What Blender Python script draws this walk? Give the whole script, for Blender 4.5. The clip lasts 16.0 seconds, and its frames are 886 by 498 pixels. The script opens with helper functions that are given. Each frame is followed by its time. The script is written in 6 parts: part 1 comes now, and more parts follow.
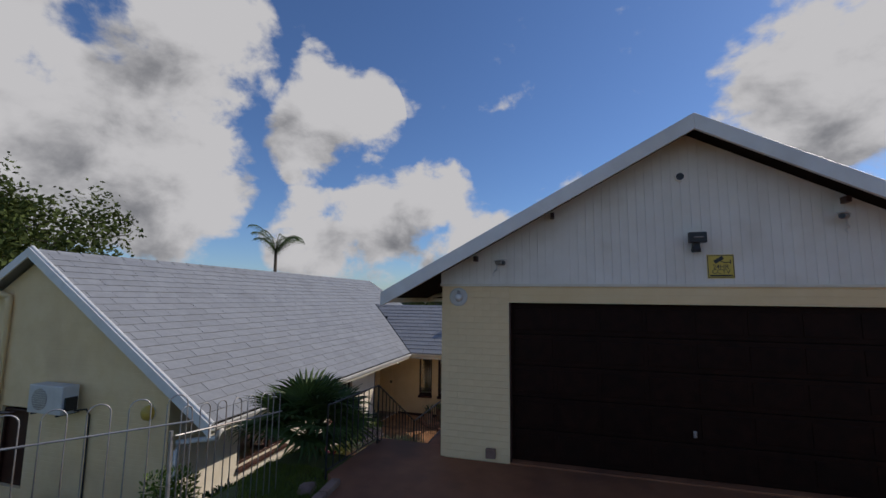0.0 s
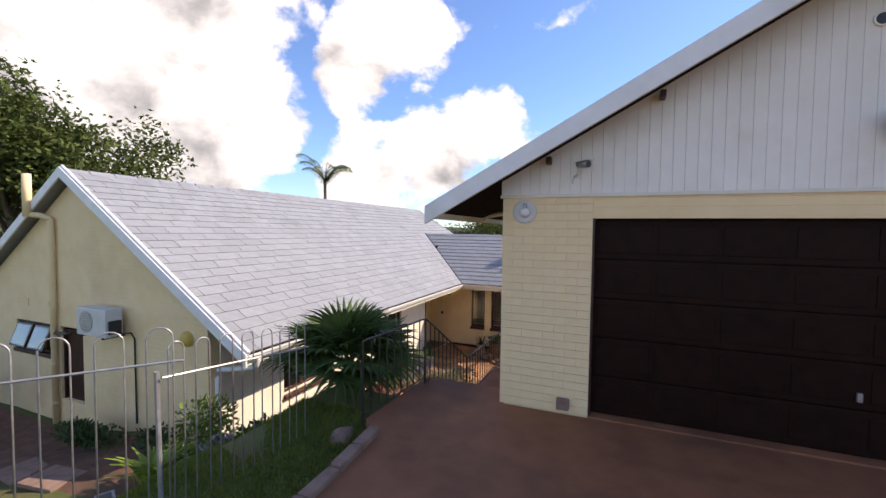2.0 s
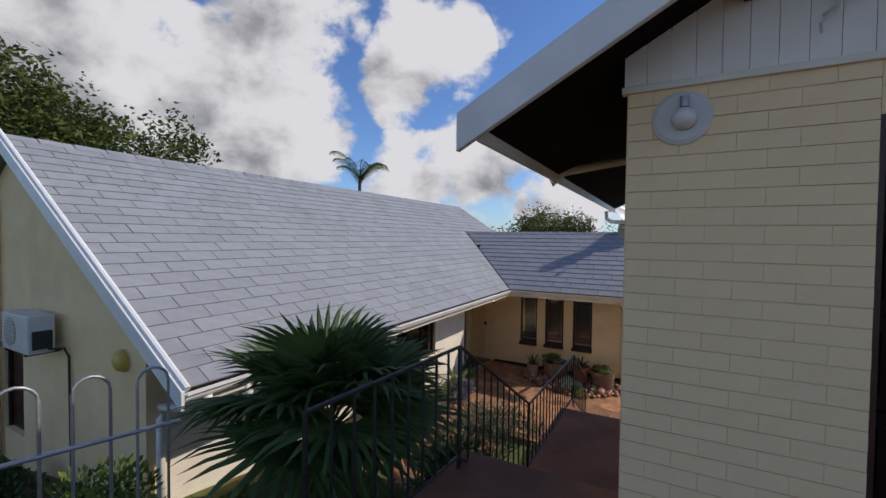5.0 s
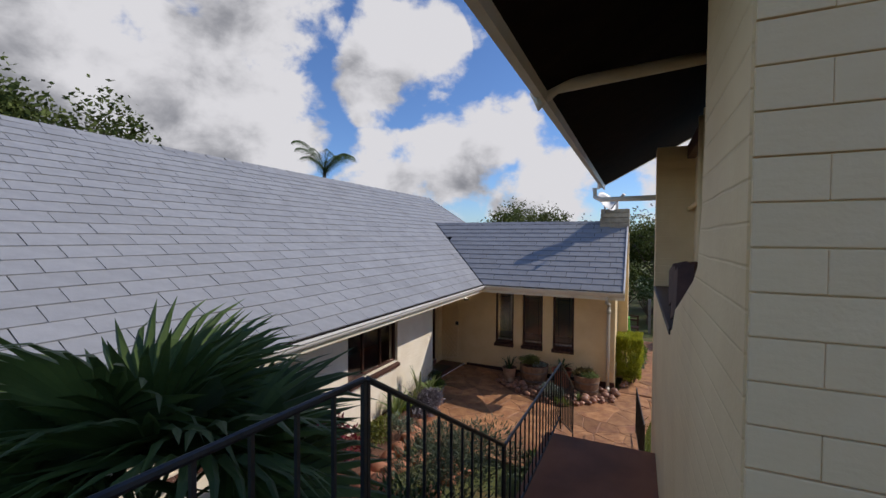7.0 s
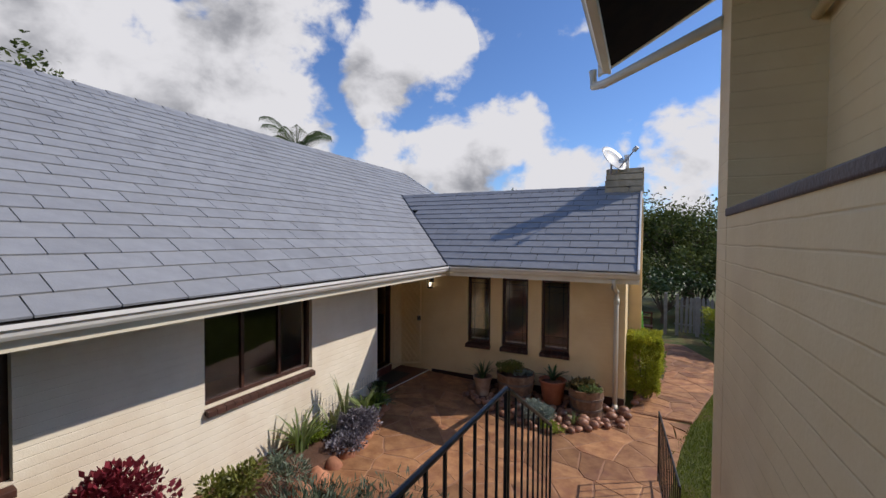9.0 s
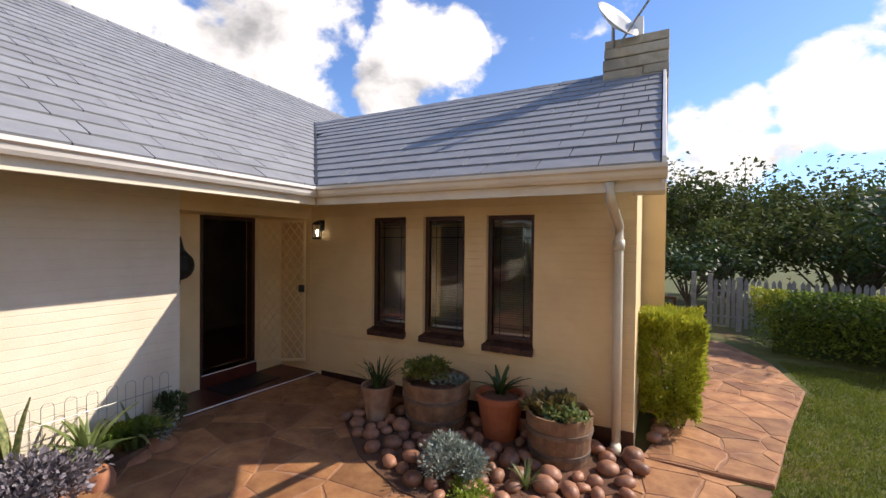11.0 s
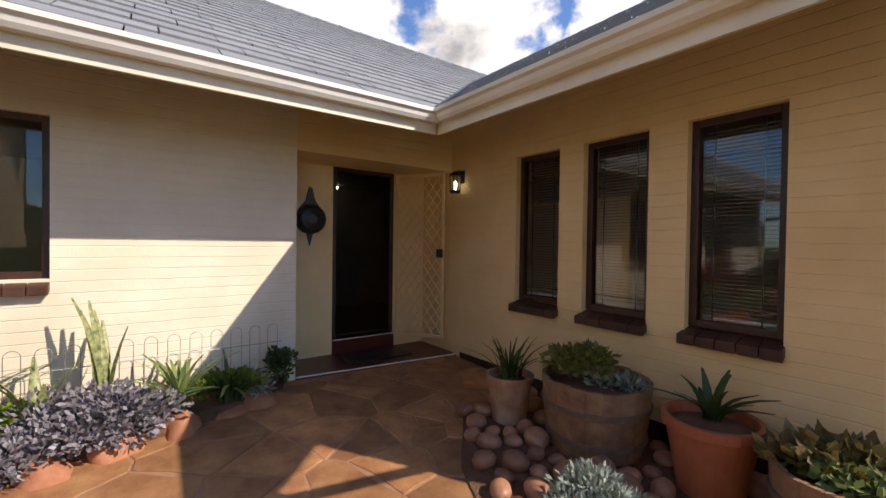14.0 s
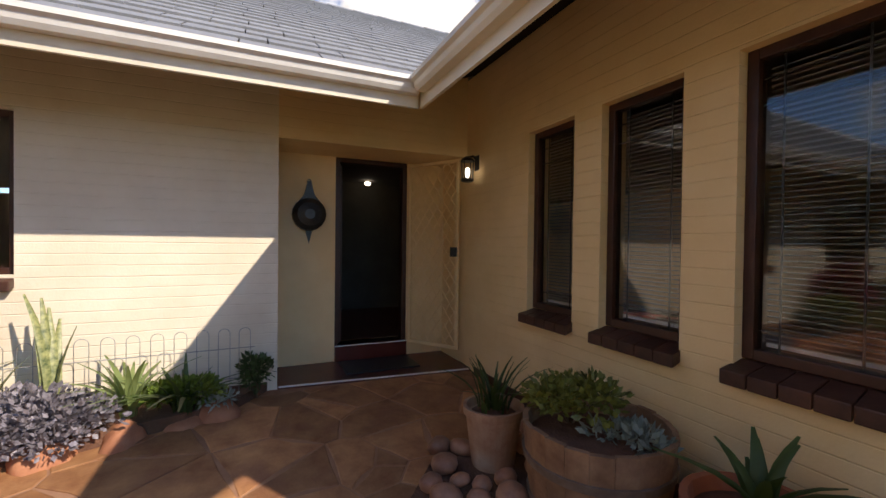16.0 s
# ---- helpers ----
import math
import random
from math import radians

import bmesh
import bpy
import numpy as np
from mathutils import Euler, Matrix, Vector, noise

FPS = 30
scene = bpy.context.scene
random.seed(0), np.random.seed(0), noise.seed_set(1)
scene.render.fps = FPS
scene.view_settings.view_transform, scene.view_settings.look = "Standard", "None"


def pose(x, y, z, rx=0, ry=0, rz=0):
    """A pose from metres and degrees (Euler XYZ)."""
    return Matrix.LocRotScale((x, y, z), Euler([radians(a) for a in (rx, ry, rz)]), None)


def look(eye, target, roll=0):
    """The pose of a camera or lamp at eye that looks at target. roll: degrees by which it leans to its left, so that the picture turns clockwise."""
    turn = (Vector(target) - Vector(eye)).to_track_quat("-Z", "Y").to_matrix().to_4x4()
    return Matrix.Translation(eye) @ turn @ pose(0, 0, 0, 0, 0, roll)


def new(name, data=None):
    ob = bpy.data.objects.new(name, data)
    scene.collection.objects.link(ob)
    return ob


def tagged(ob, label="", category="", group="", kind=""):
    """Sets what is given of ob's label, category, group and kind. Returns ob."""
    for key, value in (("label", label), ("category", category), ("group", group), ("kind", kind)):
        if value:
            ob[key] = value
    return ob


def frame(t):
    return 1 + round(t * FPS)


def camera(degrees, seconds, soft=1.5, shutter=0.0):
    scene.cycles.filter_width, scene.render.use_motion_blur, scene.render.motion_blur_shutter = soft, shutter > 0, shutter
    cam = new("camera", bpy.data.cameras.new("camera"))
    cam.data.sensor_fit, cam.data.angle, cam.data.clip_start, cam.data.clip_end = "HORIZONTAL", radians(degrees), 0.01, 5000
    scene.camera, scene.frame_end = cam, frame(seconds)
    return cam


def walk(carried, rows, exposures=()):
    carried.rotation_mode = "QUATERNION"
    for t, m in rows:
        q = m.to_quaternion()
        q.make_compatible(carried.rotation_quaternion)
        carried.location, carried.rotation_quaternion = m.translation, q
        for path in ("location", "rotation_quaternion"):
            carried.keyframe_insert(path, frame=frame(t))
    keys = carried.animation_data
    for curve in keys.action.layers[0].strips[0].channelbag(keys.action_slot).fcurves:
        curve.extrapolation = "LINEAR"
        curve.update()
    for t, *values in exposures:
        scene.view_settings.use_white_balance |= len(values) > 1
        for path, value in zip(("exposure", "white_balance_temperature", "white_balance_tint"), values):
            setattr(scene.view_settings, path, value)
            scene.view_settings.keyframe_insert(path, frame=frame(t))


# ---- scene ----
cam = camera(93.7, 16.0)
PATH = [
    (0, (1.128, -2.701, 2.774), (0.590, -0.789, 3.008), 0.6),
    (0.5, (1.072, -2.496, 2.743), (0.471, -0.589, 2.757), 0.6),
    (1, (0.967, -2.193, 2.681), (0.307, -0.306, 2.600), 0.9),
    (1.5, (0.815, -1.851, 2.611), (0.099, 0.015, 2.523), 0.8),
    (2, (0.676, -1.492, 2.570), (-0.092, 0.353, 2.483), 0.7),
    (2.5, (0.531, -1.153, 2.523), (-0.273, 0.677, 2.454), 0.6),
    (3, (0.389, -0.794, 2.481), (-0.459, 1.016, 2.418), 0.5),
    (3.5, (0.220, -0.381, 2.418), (-0.706, 1.391, 2.358), 0.6),
    (4, (0.040, -0.001, 2.356), (-0.930, 1.747, 2.296), 0.6),
    (6.5, (-0.654, 1.775, 1.981), (-1.523, 3.576, 1.933), 0.5),
    (7, (-0.698, 2.101, 1.938), (-1.546, 3.911, 1.882), 0.3),
    (7.5, (-0.757, 2.404, 1.860), (-1.618, 4.209, 1.806), 0.6),
    (8, (-0.818, 2.683, 1.836), (-1.681, 4.487, 1.780), 0.4),
    (8.2, (-0.824, 2.928, 1.772), (-1.688, 4.731, 1.717), 0.4),
    (8.4, (-0.836, 3.432, 1.641), (-1.703, 5.233, 1.588), 0.4),
    (8.7, (-0.856, 4.247, 1.429), (-1.727, 6.046, 1.378), 0.4),
    (9, (-0.877, 5.062, 1.217), (-1.751, 6.860, 1.168), 0.4),
    (9.3, (-0.897, 5.877, 1.005), (-1.776, 7.673, 0.959), 0.4),
    (9.6, (-0.917, 6.692, 0.792), (-1.800, 8.486, 0.749), 0.4),
    (9.9, (-0.937, 7.508, 0.580), (-1.824, 9.299, 0.539), 0.4),
    (10.1, (-0.950, 8.051, 0.439), (-1.840, 9.841, 0.400), 0.4),
    (10.3, (-0.963, 8.561, 0.306), (-1.855, 10.350, 0.268), 0.4),
    (10.5, (-0.969, 8.819, 0.239), (-1.863, 10.607, 0.202), 0.4),
    (11, (-0.985, 9.010, 0.087), (-1.909, 10.783, 0.055), 0.6),
    (11.5, (-1.054, 9.213, -0.058), (-2.030, 10.959, -0.090), 0.6),
    (12, (-1.021, 9.433, -0.220), (-2.161, 11.076, -0.245), 0.6),
    (12.5, (-1.081, 9.633, -0.370), (-2.328, 11.197, -0.384), 0.5),
    (13, (-1.169, 9.878, -0.407), (-2.526, 11.347, -0.430), 0.7),
    (13.5, (-1.274, 10.156, -0.418), (-2.787, 11.463, -0.446), 0.7),
    (14, (-1.400, 10.381, -0.467), (-3.016, 11.558, -0.495), 0.8),
    (14.5, (-1.512, 10.606, -0.530), (-3.184, 11.704, -0.553), 0.7),
    (15, (-1.546, 10.854, -0.520), (-3.265, 11.875, -0.546), 0.6),
    (15.5, (-1.531, 11.113, -0.494), (-3.292, 12.060, -0.526), 0.6),
    (16, (-1.538, 11.403, -0.504), (-3.361, 12.225, -0.530), 0.7),
]
STOPS = [(0.0, -0.9, 6700, 12), (0.5, -0.1, 7200, 16), (1.0, 0.35, 7500, 18), (1.5, 0.5, 7600, 18), (2.5, 0.25, 7300, 17), (3.5, -0.3, 6800, 15), (6.0, -0.5, 6600, 13), (9.0, -0.4, 6600, 13), (10.5, 0.2, 7000, 14), (12.0, 0.3, 7300, 14), (14.0, 0.25, 7300, 14), (16.0, 0.25, 7300, 14)]
walk(cam, [(t, look(eye, target, roll)) for t, eye, target, roll in PATH], STOPS)

# ---- world, sun ----
SUN_DIR = Vector((-2.4, -1.68, -2.32)).normalized()
world = bpy.data.worlds.new("sky")
scene.world = world
world.use_nodes = True
wn, wl = world.node_tree.nodes, world.node_tree.links
wn.clear()


def wnode(kind, **values):
    n = wn.new(kind)
    for k, v in values.items():
        n.inputs[k].default_value = v
    return n


def wmath(op, a, b=None, clamp=False):
    n = wn.new("ShaderNodeMath")
    n.operation, n.use_clamp = op, clamp
    for i, v in enumerate((a, b)):
        if v is None:
            continue
        if isinstance(v, (int, float)):
            n.inputs[i].default_value = v
        else:
            wl.new(v, n.inputs[i])
    return n.outputs[0]


sky = wn.new("ShaderNodeTexSky")
sky.sky_type, sky.sun_disc = "NISHITA", False
sky.sun_elevation = math.asin(-SUN_DIR.z)
sky.sun_rotation = math.atan2(-SUN_DIR.x, -SUN_DIR.y)
sky.air_density, sky.dust_density, sky.ozone_density = 1.0, 0.3, 3.0
coord = wn.new("ShaderNodeTexCoord")
# cumulus: broad banks broken up by noise; (direction, width, weight)
BANKS = [((-0.90, 0.30, 0.34), 0.24, 0.62), ((-0.86, 0.42, 0.26), 0.20, 0.62), ((-0.81, 0.51, 0.27), 0.15, 0.6), ((-0.73, 0.64, 0.24), 0.12, 0.58),
         ((-0.89, 0.40, 0.15), 0.16, 0.5), ((-0.74, 0.65, 0.14), 0.09, 0.5), ((-0.68, 0.57, 0.46), 0.15, 0.5), ((-0.45, 0.80, 0.40), 0.10, 0.55),
         ((-0.52, 0.77, 0.35), 0.09, 0.5), ((-0.47, 0.76, 0.45), 0.08, 0.45), ((-0.29, 0.92, 0.23), 0.09, 0.55), ((-0.40, 0.89, 0.17), 0.11, 0.5), ((-0.52, 0.84, 0.13), 0.11, 0.5),
         ((-0.20, 0.97, 0.12), 0.12, 0.5), ((0.10, 0.96, 0.20), 0.09, 0.5), ((0.28, 0.94, 0.24), 0.10, 0.48), ((0.47, 0.80, 0.38), 0.16, 0.55), ((0.05, 0.99, 0.10), 0.07, 0.45)]


def shifted(vector, way):
    n = wn.new("ShaderNodeVectorMath")
    n.operation = "ADD"
    wl.new(vector, n.inputs[0])
    n.inputs[1].default_value = way
    return n.outputs[0]


def cloud_cover(vector):
    """How thick the cloud is in a direction of the sky."""
    bank = None
    for way, width, weight in BANKS:
        d = wn.new("ShaderNodeVectorMath")
        d.operation = "DISTANCE"
        wl.new(vector, d.inputs[0])
        d.inputs[1].default_value = Vector(way).normalized()
        f = wmath("SUBTRACT", 1.0, wmath("DIVIDE", d.outputs["Value"], width * 1.32), clamp=True)
        f = wmath("MULTIPLY", wmath("POWER", f, 0.55), weight)
        bank = f if bank is None else wmath("MAXIMUM", bank, f)
    # unseen broken cloud added behind the walk; its weight sets the fill light
    split = wn.new("ShaderNodeSeparateXYZ")
    wl.new(vector, split.inputs[0])
    rest = wmath("MULTIPLY", wmath("MULTIPLY", wmath("SUBTRACT", 0.25, split.outputs["Y"]), 1.2, clamp=True), 0.14)
    bank = wmath("MAXIMUM", bank, rest)
    squash = wn.new("ShaderNodeMapping")
    squash.inputs["Scale"].default_value = (1, 1, 1.35)
    wl.new(vector, squash.inputs["Vector"])
    puffs = wnode("ShaderNodeTexNoise", Scale=7.5, Detail=10.0, Roughness=0.55, Distortion=0.15)
    wl.new(squash.outputs[0], puffs.inputs["Vector"])
    return wmath("ADD", bank, wmath("MULTIPLY", wmath("SUBTRACT", puffs.outputs["Fac"], 0.5), 1.1))


cover = cloud_cover(coord.outputs["Generated"])
sunward = cloud_cover(shifted(coord.outputs["Generated"], (0.06, 0.04, 0.10)))
mask = wn.new("ShaderNodeMapRange")
mask.interpolation_type = "SMOOTHSTEP"
mask.inputs["From Min"].default_value, mask.inputs["From Max"].default_value = 0.14, 0.31
wl.new(cover, mask.inputs["Value"])
# the sides turned to the sun are white, thick undersides grey
thick = wn.new("ShaderNodeMapRange")
thick.interpolation_type = "SMOOTHSTEP"
thick.inputs["From Min"].default_value, thick.inputs["From Max"].default_value = 0.13, 0.40
wl.new(wmath("ADD", wmath("MULTIPLY", cover, 0.55), wmath("MULTIPLY", wmath("SUBTRACT", sunward, cover), 0.62)), thick.inputs["Value"])
tone = wn.new("ShaderNodeMix")
tone.data_type = "RGBA"
tone.inputs["A"].default_value = (8.0, 8.15, 8.5, 1)
tone.inputs["B"].default_value = (2.6, 2.75, 3.1, 1)
wl.new(thick.outputs[0], tone.inputs["Factor"])
blend = wn.new("ShaderNodeMix")
blend.data_type = "RGBA"
wl.new(mask.outputs[0], blend.inputs["Factor"])
deep = wn.new("ShaderNodeVectorMath")
deep.operation = "MULTIPLY"
deep.inputs[1].default_value = (0.95, 1.22, 1.62)
wl.new(sky.outputs[0], deep.inputs[0])
wl.new(deep.outputs[0], blend.inputs["A"])
wl.new(tone.outputs["Result"], blend.inputs["B"])
back = wn.new("ShaderNodeBackground")
back.inputs["Strength"].default_value = 0.12
wl.new(blend.outputs["Result"], back.inputs["Color"])
wl.new(back.outputs[0], wn.new("ShaderNodeOutputWorld").inputs["Surface"])

sun = new("sun", bpy.data.lights.new("sun", "SUN"))
sun.data.energy, sun.data.angle, sun.data.color = 4.6, radians(0.5), (1.0, 0.95, 0.87)
sun.matrix_world = look((0, 0, 30), Vector((0, 0, 30)) + SUN_DIR)


# ---- materials ----
def material(name, dark, light, scale=6.0, rough=0.7, bump=0.3, metal=0.0, depth=0.004, fine_scale=60.0, stain=None, stain_scale=0.9, courses=None, vary=0.0, spec=0.5, through_light=0.0):
    m = bpy.data.materials.new(name)
    m.use_nodes = True
    n, l = m.node_tree.nodes, m.node_tree.links
    b = n["Principled BSDF"]
    tc = n.new("ShaderNodeTexCoord")
    base = n.new("ShaderNodeTexNoise")
    base.inputs["Scale"].default_value, base.inputs["Detail"].default_value, base.inputs["Roughness"].default_value = scale, 6, 0.6
    l.new(tc.outputs["Object"], base.inputs["Vector"])
    ramp = n.new("ShaderNodeMix")
    ramp.data_type = "RGBA"
    spread = n.new("ShaderNodeMapRange")
    spread.inputs["From Min"].default_value, spread.inputs["From Max"].default_value = 0.3, 0.7
    l.new(base.outputs["Fac"], spread.inputs["Value"])
    l.new(spread.outputs[0], ramp.inputs["Factor"])
    ramp.inputs["A"].default_value, ramp.inputs["B"].default_value = (*dark, 1), (*light, 1)
    colour = ramp.outputs["Result"]
    if stain:
        big = n.new("ShaderNodeTexNoise")
        big.inputs["Scale"].default_value, big.inputs["Detail"].default_value = stain_scale, 5
        l.new(tc.outputs["Object"], big.inputs["Vector"])
        sm = n.new("ShaderNodeMapRange")
        sm.inputs["From Min"].default_value, sm.inputs["From Max"].default_value, sm.inputs["To Max"].default_value = 0.52, 0.75, 0.8
        l.new(big.outputs["Fac"], sm.inputs["Value"])
        mx = n.new("ShaderNodeMix")
        mx.data_type = "RGBA"
        l.new(sm.outputs[0], mx.inputs["Factor"])
        l.new(colour, mx.inputs["A"])
        mx.inputs["B"].default_value = (*stain, 1)
        colour = mx.outputs["Result"]
    if vary:
        info = n.new("ShaderNodeObjectInfo")
        isl = n.new("ShaderNodeNewGeometry")
        add = n.new("ShaderNodeMath")
        add.operation = "ADD"
        l.new(info.outputs["Random"], add.inputs[0])
        l.new(isl.outputs["Random Per Island"], add.inputs[1])
        fr = n.new("ShaderNodeMath")
        fr.operation = "FRACT"
        l.new(add.outputs[0], fr.inputs[0])
        mr = n.new("ShaderNodeMapRange")
        mr.inputs["To Min"].default_value, mr.inputs["To Max"].default_value = 1 - vary, 1 + vary
        l.new(fr.outputs[0], mr.inputs["Value"])
        hs = n.new("ShaderNodeHueSaturation")
        l.new(mr.outputs[0], hs.inputs["Value"])
        l.new(colour, hs.inputs["Color"])
        colour = hs.outputs["Color"]
    l.new(colour, b.inputs["Base Color"])
    b.inputs["Roughness"].default_value, b.inputs["Metallic"].default_value = rough, metal
    b.inputs["Specular IOR Level"].default_value = spec
    if through_light:
        # thin leaves let light through
        thin = n.new("ShaderNodeBsdfTranslucent")
        both = n.new("ShaderNodeMixShader")
        both.inputs[0].default_value = through_light
        l.new(colour, thin.inputs["Color"])
        l.new(b.outputs[0], both.inputs[1])
        l.new(thin.outputs[0], both.inputs[2])
        l.new(both.outputs[0], n["Material Output"].inputs["Surface"])
    grain = n.new("ShaderNodeTexNoise")
    grain.inputs["Scale"].default_value, grain.inputs["Detail"].default_value = fine_scale, 4
    l.new(tc.outputs["Object"], grain.inputs["Vector"])
    bp = n.new("ShaderNodeBump")
    bp.inputs["Strength"].default_value, bp.inputs["Distance"].default_value = bump, depth
    l.new(grain.outputs["Fac"], bp.inputs["Height"])
    normal = bp.outputs[0]
    if courses:
        # bed joints of painted brickwork, wavy under thick paint
        sep = n.new("ShaderNodeSeparateXYZ")
        l.new(tc.outputs["Object"], sep.inputs[0])
        wob = n.new("ShaderNodeTexNoise")
        wob.inputs["Scale"].default_value = 2.5
        l.new(tc.outputs["Object"], wob.inputs["Vector"])
        def mth(op, a, c):
            q = n.new("ShaderNodeMath")
            q.operation = op
            for i, v in enumerate((a, c)):
                if isinstance(v, (int, float)):
                    q.inputs[i].default_value = v
                else:
                    l.new(v, q.inputs[i])
            return q.outputs[0]
        zz = mth("ADD", sep.outputs["Z"], mth("MULTIPLY", wob.outputs["Fac"], 0.018))
        tri = mth("PINGPONG", zz, courses / 2)
        joint = n.new("ShaderNodeMapRange")
        joint.interpolation_type = "SMOOTHSTEP"
        joint.inputs["From Max"].default_value = 0.006
        l.new(tri, joint.inputs["Value"])
        soft = n.new("ShaderNodeTexNoise")
        soft.inputs["Scale"].default_value = 1.3
        l.new(tc.outputs["Object"], soft.inputs["Vector"])
        deep = mth("MULTIPLY", joint.outputs[0], mth("ADD", soft.outputs["Fac"], 0.1))
        b2 = n.new("ShaderNodeBump")
        b2.inputs["Strength"].default_value, b2.inputs["Distance"].default_value = 0.75, 0.006
        l.new(deep, b2.inputs["Height"])
        l.new(normal, b2.inputs["Normal"])
        normal = b2.outputs[0]
    l.new(normal, b.inputs["Normal"])
    return m


CREAM = material("cream_painted_brick", (0.82, 0.60, 0.31), (0.88, 0.67, 0.38), 3.0, 0.7, 0.35, stain=(0.70, 0.49, 0.26), courses=0.086)
CREAM_PLAIN = material("cream_paint", (0.82, 0.60, 0.31), (0.88, 0.67, 0.38), 3.0, 0.7, 0.4, stain=(0.66, 0.46, 0.26))
# the house's cream paint again, whitened in its colour to look sunlit
CREAM_SUNLIT = material("sunlit_cream_brick", (0.77, 0.67, 0.52), (0.85, 0.76, 0.61), 3.0, 0.75, 0.35, stain=(0.62, 0.48, 0.34), courses=0.086)
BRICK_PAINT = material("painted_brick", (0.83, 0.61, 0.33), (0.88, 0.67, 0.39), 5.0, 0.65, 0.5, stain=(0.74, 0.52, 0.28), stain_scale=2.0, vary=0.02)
WHITE = material("white_paint", (0.72, 0.70, 0.66), (0.82, 0.80, 0.76), 4.0, 0.45, 0.15, stain=(0.60, 0.56, 0.50))
GUTTER = material("cream_gutter_paint", (0.68, 0.61, 0.48), (0.78, 0.72, 0.58), 3.0, 0.4, 0.1, stain=(0.58, 0.50, 0.37))
BOARD = material("white_boards", (0.78, 0.72, 0.62), (0.86, 0.81, 0.72), 2.0, 0.6, 0.25, stain=(0.70, 0.62, 0.50), stain_scale=1.6, vary=0.02)
SLATE = material("grey_fibre_slate", (0.245, 0.249, 0.256), (0.305, 0.309, 0.316), 5.0, 0.62, 0.5, stain=(0.21, 0.212, 0.216), stain_scale=1.4, vary=0.06)
UNDER = material("dark_underlay", (0.012, 0.010, 0.009), (0.022, 0.018, 0.016), 4.0, 0.9, spec=0.1)
# eave lining in one even colour, lowered to near black
SOFFIT = material("near_black_soffit", (0.008, 0.005, 0.004), (0.016, 0.010, 0.007), 6.0, 0.9, spec=0.1)
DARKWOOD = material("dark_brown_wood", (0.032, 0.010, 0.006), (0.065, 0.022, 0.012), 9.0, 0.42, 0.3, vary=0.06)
DOORWOOD = material("garage_door_wood", (0.009, 0.0032, 0.0018), (0.021, 0.007, 0.004), 7.0, 0.5, 0.4, stain=(0.011, 0.005, 0.003), vary=0.08, spec=0.12)
BROWNBRICK = material("brown_sill_brick", (0.045, 0.018, 0.012), (0.095, 0.036, 0.022), 12.0, 0.5, 0.5, vary=0.2)
BLACK = material("black_metal_paint", (0.012, 0.012, 0.013), (0.03, 0.03, 0.032), 20.0, 0.38, 0.3)
GALV = material("weathered_grey_steel", (0.30, 0.29, 0.28), (0.46, 0.44, 0.42), 18.0, 0.45, 0.3, metal=0.6, stain=(0.22, 0.13, 0.09))
DRIVE = material("red_oxide_concrete", (0.19, 0.068, 0.028), (0.30, 0.115, 0.05), 2.2, 0.75, 0.5, stain=(0.10, 0.042, 0.026), stain_scale=0.8, fine_scale=120)
KERB = material("kerb_concrete", (0.19, 0.11, 0.08), (0.30, 0.19, 0.14), 7.0, 0.9, 0.6)
STOEP = material("polished_red_stoep", (0.075, 0.014, 0.009), (0.12, 0.024, 0.015), 3.0, 0.3, 0.2)
SOIL = material("red_soil", (0.09, 0.04, 0.025), (0.20, 0.095, 0.055), 5.0, 0.95, 0.8, depth=0.02, stain=(0.05, 0.045, 0.02))
FLAG = material("sandstone_flag", (0.23, 0.09, 0.036), (0.47, 0.24, 0.105), 5.0, 0.7, 0.6, stain=(0.24, 0.095, 0.055), stain_scale=3.2, vary=0.3)
GROUT = material("flag_mortar", (0.30, 0.15, 0.085), (0.40, 0.22, 0.13), 7.0, 0.9, 0.6)
ROCK = material("red_sandstone_rock", (0.30, 0.11, 0.055), (0.50, 0.225, 0.12), 6.0, 0.85, 0.6, depth=0.006, fine_scale=25, vary=0.2)
PEBBLE = material("brown_cobble", (0.20, 0.085, 0.05), (0.42, 0.215, 0.13), 9.0, 0.5, 0.25, vary=0.4)
TERRACOTTA = material("terracotta", (0.36, 0.105, 0.05), (0.46, 0.15, 0.075), 6.0, 0.6, 0.2)
OLDPOT = material("weathered_clay", (0.30, 0.15, 0.09), (0.45, 0.29, 0.19), 9.0, 0.8, 0.6, stain=(0.5, 0.42, 0.33), stain_scale=5)
BARREL = material("weathered_oak", (0.17, 0.085, 0.045), (0.34, 0.20, 0.115), 10.0, 0.7, 0.7, stain=(0.11, 0.055, 0.03), stain_scale=3.0, vary=0.1)
HOOP = material("rusty_hoop", (0.16, 0.11, 0.085), (0.27, 0.21, 0.17), 12.0, 0.6, 0.4, metal=0.4)
BARK = material("grey_bark", (0.09, 0.065, 0.045), (0.17, 0.13, 0.095), 14.0, 0.9, 0.9, depth=0.02)
LEAF = material("green_leaf", (0.035, 0.065, 0.018), (0.075, 0.12, 0.03), 2.0, 0.5, 0.1, vary=0.35, through_light=0.25)
TREE_LEAF = material("tree_leaf", (0.06, 0.08, 0.022), (0.13, 0.155, 0.042), 0.6, 0.7, 0.1, vary=0.4, spec=0.15, through_light=0.25)
PALM_LEAF = material("palm_leaf", (0.045, 0.075, 0.02), (0.10, 0.15, 0.04), 3.0, 0.5, 0.1, vary=0.3, spec=0.25, through_light=0.25)
